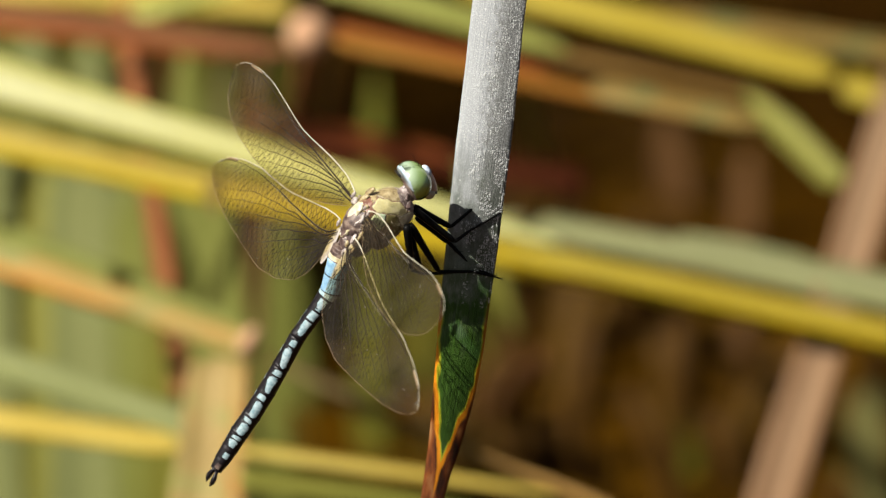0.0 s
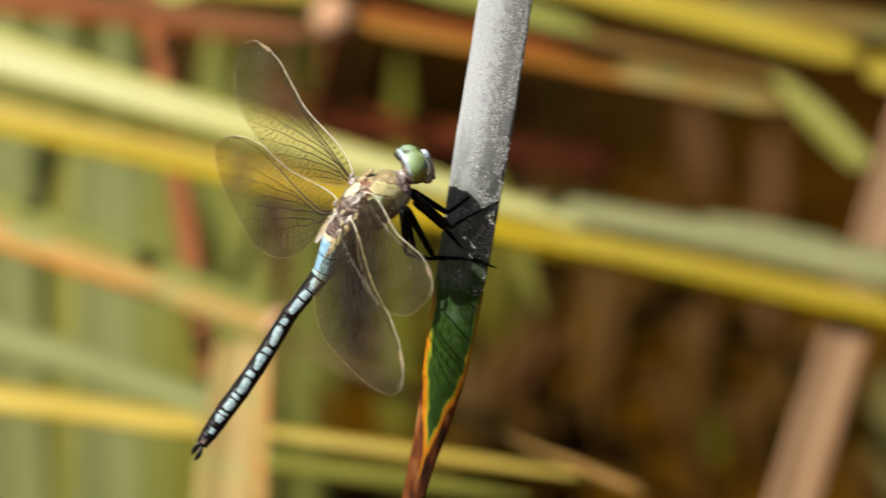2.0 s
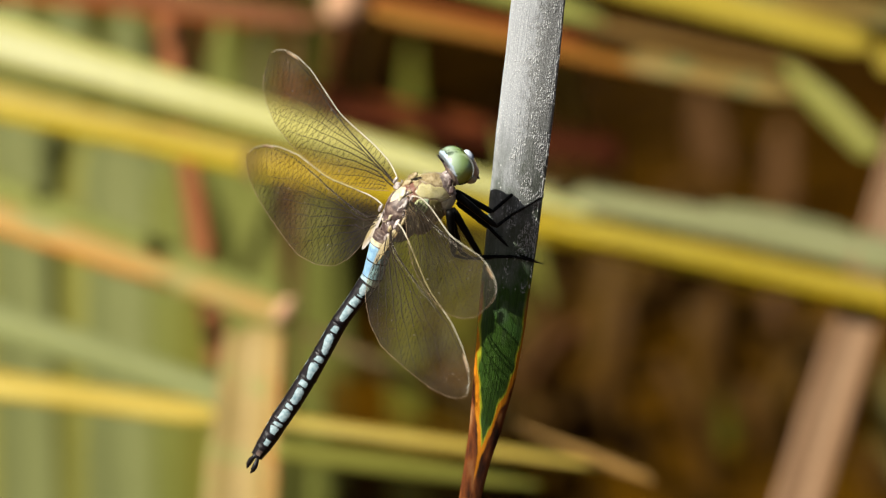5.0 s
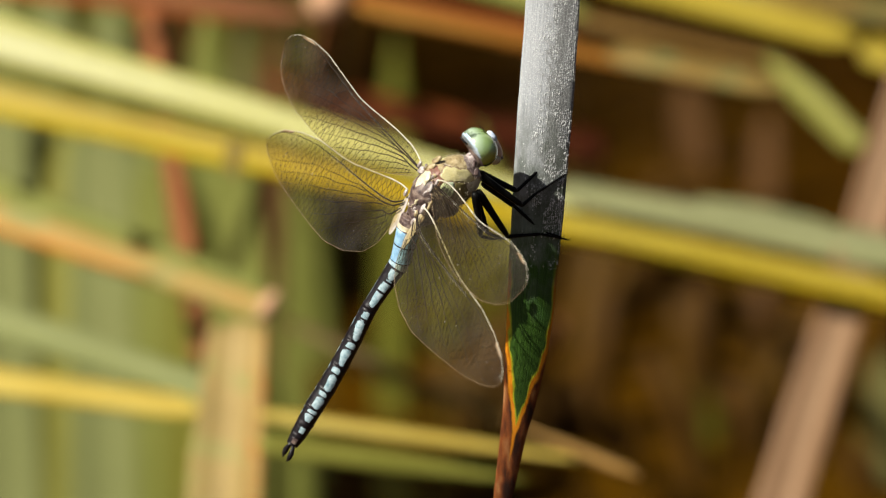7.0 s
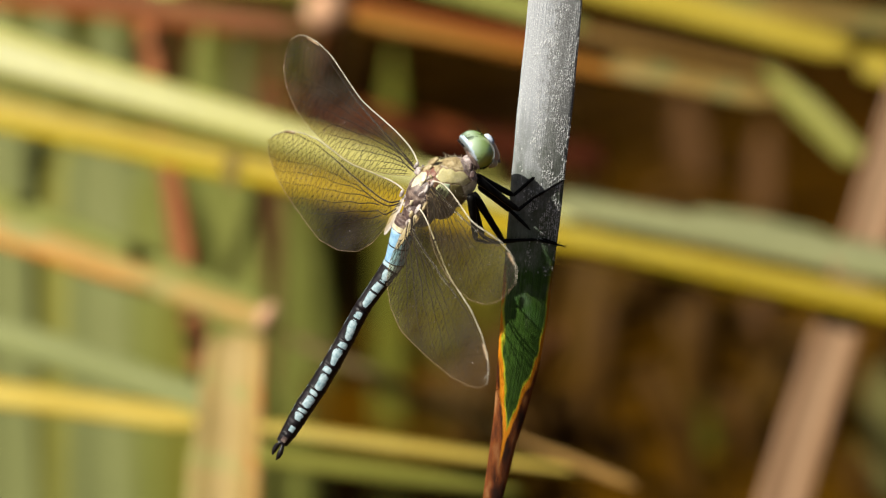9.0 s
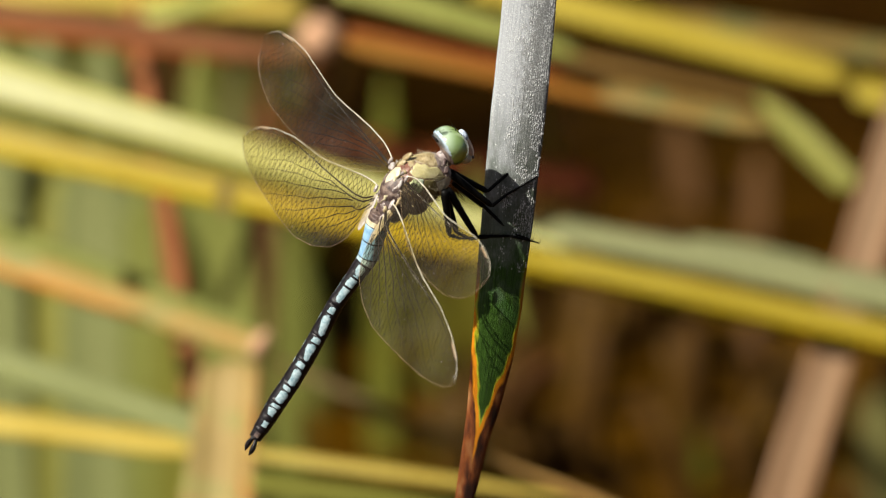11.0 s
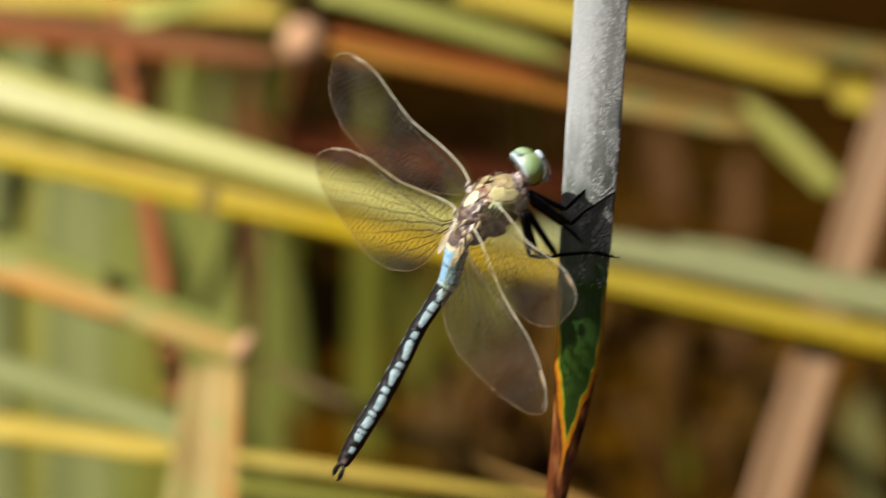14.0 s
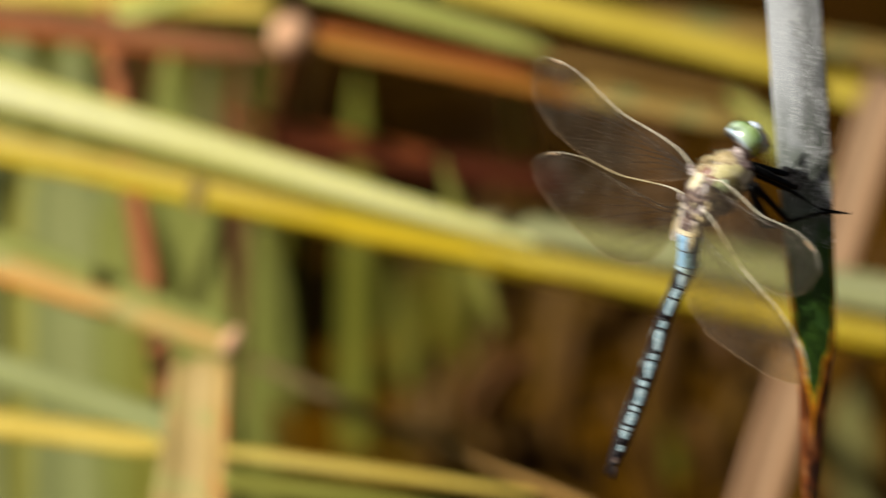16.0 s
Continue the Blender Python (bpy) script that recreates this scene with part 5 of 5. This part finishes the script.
def motions():
    swing = [
    (0, sway(-12.8, -7.8, -0.5, -1.0, -1.3)), (0.1, sway(-11.4, -8.0, -0.2, -0.8, -0.7)), (0.2, sway(-10.5, -6.2, 0.3, -0.6, -0.1)),
    (0.3, sway(-8.4, -5.8, 0.7, -0.4, 0.5)), (0.4, sway(-6.3, -6.1, 1.0, -0.3, 0.9)), (0.5, sway(-5.6, -6.9, 1.1, -0.2, 1.0)),
    (0.6, sway(-8.2, -8.2, 1.0, -0.3, 0.5)), (0.7, sway(-13.1, -8.3, 0.7, -0.4, -0.5)), (0.8, sway(-18.3, -8.6, 0.3, -0.6, -1.6)),
    (0.9, sway(-22.8, -8.2, -0.1, -0.8, -2.6)), (1, sway(-25.2, -7.0, -0.4, -0.9, -3.3)), (1.1, sway(-25.6, -7.7, -0.6, -0.8, -3.6)),
    (1.2, sway(-20.8, -8.6, -0.9, -0.7, -3.6)), (1.3, sway(-16.1, -10.1, -1.1, -0.5, -3.5)), (1.4, sway(-14.7, -11.2, -1.2, -0.5, -3.4)),
    (1.5, sway(-17.9, -9.9, -1.3, -0.5, -3.4)), (1.6, sway(-22.6, -11.0, -1.4, -0.7, -3.6)), (1.7, sway(-25.8, -11.6, -1.4, -1.0, -3.8)),
    (1.8, sway(-25.2, -9.6, -1.4, -1.4, -4.0)), (1.9, sway(-23.0, -8.3, -1.4, -1.7, -4.1)), (2, sway(-18.7, -8.9, -1.3, -1.9, -4.1)),
    (2.1, sway(-10.9, -10.1, -1.0, -1.8, -3.8)), (2.2, sway(-7.1, -8.8, -0.7, -1.5, -3.2)), (2.3, sway(-7.5, -9.1, -0.3, -1.1, -2.6)),
    (2.4, sway(-10.7, -9.4, 0.0, -0.8, -2.1)), (2.5, sway(-12.8, -7.1, 0.1, -0.7, -2.0)), (2.6, sway(-15.6, -7.1, -0.1, -0.7, -2.3)),
    (2.7, sway(-20.7, -8.4, -0.6, -0.9, -3.1)), (2.8, sway(-24.7, -9.4, -1.1, -1.2, -3.9)), (2.9, sway(-28.1, -9.8, -1.6, -1.4, -4.6)),
    (3, sway(-28.6, -7.3, -1.8, -1.4, -4.9)), (3.1, sway(-25.0, -5.5, -1.9, -1.3, -4.8)), (3.2, sway(-21.3, -4.8, -1.9, -1.2, -4.8)),
    (3.35, sway(-16.3, -4.5, -1.7, -1.1, -4.3)), (3.5, sway(-13.7, -6.1, -1.2, -1.0, -3.5)), (3.65, sway(-13.7, -8.2, -0.8, -0.9, -2.9)),
    (3.8, sway(-15.1, -9.7, -0.6, -0.7, -2.5)), (3.95, sway(-16.5, -10.2, -0.7, -0.5, -2.4)), (4.1, sway(-16.9, -10.0, -0.9, -0.3, -2.3)),
    (4.25, sway(-16.3, -9.4, -1.0, 0.0, -2.1)), (4.4, sway(-15.2, -9.0, -1.0, 0.3, -1.7)), (4.55, sway(-13.9, -8.8, -0.9, 0.6, -1.2)),
    (4.7, sway(-12.8, -9.1, -0.8, 0.8, -0.8)), (4.85, sway(-12.1, -9.7, -0.9, 0.9, -0.8)), (5, sway(-11.9, -10.7, -1.1, 1.0, -0.9)),
    (5.15, sway(-12.1, -11.7, -1.4, 1.2, -1.1)), (5.3, sway(-12.7, -12.1, -1.5, 1.3, -1.1)), (5.4, sway(-13.3, -12.8, -1.5, 1.4, -0.9)),
    (5.5, sway(-13.8, -11.8, -1.4, 1.5, -0.8)), (5.6, sway(-14.1, -11.3, -1.4, 1.5, -0.6)), (5.7, sway(-12.8, -9.5, -1.2, 1.4, -0.4)),
    (5.8, sway(-10.4, -8.7, -1.1, 1.2, -0.1)), (5.9, sway(-9.0, -9.3, -0.9, 1.1, 0.0)), (6, sway(-9.0, -9.9, -0.8, 1.0, 0.1)),
    (6.1, sway(-11.1, -10.7, -0.7, 1.0, 0.0)), (6.2, sway(-12.2, -11.0, -0.6, 1.1, -0.2)), (6.3, sway(-12.4, -9.7, -0.6, 1.2, -0.4)),
    (6.4, sway(-13.4, -8.7, -0.5, 1.3, -0.6)), (6.5, sway(-14.7, -8.8, -0.4, 1.3, -0.6)), (6.6, sway(-17.2, -9.7, -0.2, 1.4, -0.2)),
    (6.7, sway(-18.1, -10.3, 0.0, 1.5, 0.4)), (6.8, sway(-14.9, -9.8, 0.3, 1.5, 1.1)), (6.9, sway(-8.6, -8.3, 0.4, 1.5, 1.5)),
    (7, sway(-3.6, -7.4, 0.4, 1.4, 1.6)), (7.1, sway(-4.5, -7.8, 0.1, 1.0, 1.0)), (7.2, sway(-9.3, -8.1, -0.4, 0.6, -0.1)),
    (7.3, sway(-14.3, -7.6, -1.0, 0.0, -1.3)), (7.4, sway(-17.7, -6.8, -1.4, -0.4, -2.3)), (7.5, sway(-17.0, -5.6, -1.6, -0.7, -2.8)),
    (7.6, sway(-12.4, -4.7, -1.3, -0.6, -2.4)), (7.7, sway(-5.9, -5.1, -0.7, -0.4, -1.6)), (7.8, sway(-0.1, -8.1, 0.0, -0.1, -0.5)),
    (7.9, sway(1.1, -10.3, 0.6, 0.2, 0.5)), (8, sway(-1.1, -11.1, 0.9, 0.3, 0.9)), (8.1, sway(-6.6, -10.6, 0.9, 0.4, 1.0)),
    (8.2, sway(-10.7, -9.2, 0.9, 0.4, 1.1)), (8.35, sway(-14.9, -7.8, 0.5, 0.4, 0.8)), (8.5, sway(-13.8, -6.9, 0.0, 0.3, 0.2)),
    (8.65, sway(-10.0, -6.5, -0.4, 0.3, -0.3)), (8.8, sway(-6.3, -6.4, -0.6, 0.3, -0.5)), (8.95, sway(-4.2, -6.3, -0.6, 0.3, -0.3)),
    (9.1, sway(-3.8, -6.0, -0.5, 0.4, 0.1)), (9.25, sway(-3.9, -5.3, -0.3, 0.4, 0.4)), (9.4, sway(-3.6, -4.5, -0.3, 0.4, 0.6)),
    (9.55, sway(-2.8, -3.7, -0.3, 0.4, 0.7)), (9.7, sway(-2.2, -3.1, -0.3, 0.4, 0.8)), (9.85, sway(-2.8, -2.5, -0.4, 0.4, 0.8)),
    (10, sway(-4.7, -2.2, -0.6, 0.6, 0.9)), (10.15, sway(-6.8, -1.9, -0.8, 0.7, 0.9)), (10.3, sway(-7.2, -1.8, -1.0, 0.8, 0.9)),
    (10.4, sway(-7.1, -3.1, -1.0, 0.8, 0.9)), (10.5, sway(-5.1, -1.9, -1.1, 0.8, 0.8)), (10.6, sway(-4.2, -2.2, -1.1, 0.7, 0.6)),
    (10.7, sway(-5.3, -3.1, -1.1, 0.6, 0.2)), (10.8, sway(-6.4, -3.0, -1.0, 0.5, -0.2)), (10.9, sway(-7.6, -1.4, -0.9, 0.4, -0.5)),
    (11, sway(-7.8, -0.0, -0.8, 0.4, -0.4)), (11.1, sway(-5.0, 0.2, -0.6, 0.3, -0.0)), (11.2, sway(0.1, -0.1, -0.3, 0.4, 0.7)),
    (11.3, sway(5.1, -1.7, 0.0, 0.4, 1.6)), (11.4, sway(7.6, -2.8, 0.3, 0.4, 2.4)), (11.5, sway(6.9, -2.6, 0.4, 0.4, 2.9)),
    (11.6, sway(5.1, -2.4, 0.3, 0.5, 3.2)), (11.7, sway(-0.8, -2.5, 0.1, 0.5, 3.3)), (11.8, sway(-2.9, -2.6, -0.1, 0.5, 3.3)),
    (11.9, sway(-1.5, -3.5, -0.4, 0.5, 3.1)), (12, sway(2.1, -4.1, -0.5, 0.5, 2.9)), (12.1, sway(4.6, -4.6, -0.5, 0.4, 2.4)),
    (12.2, sway(4.0, -4.0, -0.4, 0.2, 1.7)), (12.3, sway(2.3, -2.8, -0.3, 0.1, 1.0)), (12.4, sway(0.8, -1.1, -0.2, -0.1, 0.3)),
    (12.5, sway(0.1, -0.0, -0.1, -0.2, -0.0)), (12.6, sway(1.2, -0.7, -0.2, -0.4, 0.0)), (12.7, sway(3.5, -1.7, -0.3, -0.6, 0.3)),
    (12.8, sway(7.5, -2.2, -0.4, -0.9, 0.7)), (12.9, sway(11.8, -3.0, -0.5, -1.1, 1.1)), (13, sway(15.0, -3.5, -0.5, -1.3, 1.3)),
    (13.1, sway(18.4, -4.6, -0.4, -1.5, 1.2)), (13.2, sway(22.2, -2.8, -0.2, -1.7, 0.9)), (13.3, sway(22.6, -0.4, 0.0, -1.9, 0.6)),
    (13.4, sway(19.5, 0.0, 0.3, -2.0, 0.3)), (13.5, sway(17.2, 1.3, 0.5, -1.9, 0.2)), (13.6, sway(18.3, 1.7, 0.7, -1.5, 0.4)),
    (13.7, sway(19.6, 1.8, 0.9, -1.0, 0.8)), (13.8, sway(19.8, 0.7, 1.1, -0.3, 1.2)), (13.9, sway(17.6, 0.3, 1.2, 0.3, 1.6)),
    (14, sway(11.1, -2.8, 1.3, 0.7, 1.9)), (14.1, sway(6.4, -6.1, 1.2, 0.9, 2.1)), (14.2, sway(6.2, -6.4, 1.0, 0.9, 2.3)),
    (14.3, sway(5.9, -4.3, 0.7, 0.8, 2.4)), (14.4, sway(6.6, -3.6, 0.4, 0.8, 2.5)), (14.5, sway(4.7, -3.7, 0.1, 0.7, 2.6)),
    (14.6, sway(3.7, -4.3, -0.1, 0.8, 2.5)), (14.7, sway(2.7, -1.9, -0.5, 0.8, 2.3)), (14.8, sway(2.1, -1.9, -0.7, 0.8, 2.2)),
    (14.9, sway(2.2, -2.7, -0.9, 0.8, 2.0)), (15, sway(3.9, -5.3, -1.0, 0.8, 1.9)), (15.1, sway(7.3, -5.8, -0.8, 0.6, 1.7)),
    (15.2, sway(15.4, -5.6, -0.4, 0.4, 1.4)), (15.3, sway(23.0, -7.4, -0.8, -1.2, 5.7)), (15.4, sway(17.8, -6.3, -0.1, 1.3, 4.1)),
    (15.5, sway(7.2, -1.2, 0.8, -0.2, 1.9)), (15.6, sway(-3.7, 8.3, 1.0, -1.1, -1.6)), (15.7, sway(-2.2, 14.3, 1.5, 1.0, 1.0)),
    (15.8, sway(16.0, 15.4, 0.8, -1.2, 9.1)), (15.9, sway(38.9, 8.7, 0.2, -0.2, 11.0)), (16, sway(58.7, 3.8, 1.6, -0.3, 11.8)),
    ]
    rest = fly.matrix_basis.copy()
    walk(fly, [(t, m @ rest) for t, m in swing])
    # the gust at the end turns the leaf a little less than its rider
    lag = {15.3: (-0.2, 0.6), 15.4: (-0.6, 1.6), 15.5: (-1.0, 2.5), 15.6: (-1.0, 2.4), 15.7: (-0.9, 2.2), 15.8: (-1.0, 2.2), 15.9: (-1.2, 2.2), 16: (-1.5, 2.2)}
    rest = reed.matrix_basis.copy()
    walk(reed, [(t, m @ VIEW @ Matrix.Translation(GRIP + Vector((lag.get(t, (0, 0))[0] * MM, 0, 0))) @ Matrix.Rotation(radians(-lag.get(t, (0, 0))[1]), 4, "Z") @ Matrix.Translation(-GRIP) @ VIEW.inverted() @ rest) for t, m in swing])
    # one hind wing is held further forward at first
    rest = lifted.matrix_basis.copy()
    walk(lifted, [(t, rest @ Matrix.Rotation(radians(a), 4, "Z")) for t, a in ((0, 3.2), (1, 3.0), (2, 3.2), (3, 2.6), (4, 2.8), (5, 3.0), (6, 2.8), (7, 2.2), (8.2, 2.8), (9.2, 1.4), (10.3, 0), (16, 0))])
    # the swells drift and turn back
    for n, ob in enumerate(swells):
        x, y = ob.location.x, ob.location.y
        walk(ob, [(t, pose(x + 0.016 * math.sin(0.9 * t + 2.1 * n), y + 0.05 * math.sin(0.7 * t + 1.7 * n), 0.0006)) for t in (0, 1, 2, 3, 4, 5, 6, 7, 8, 9, 10, 11, 12, 13, 14, 15, 16)])


motions()
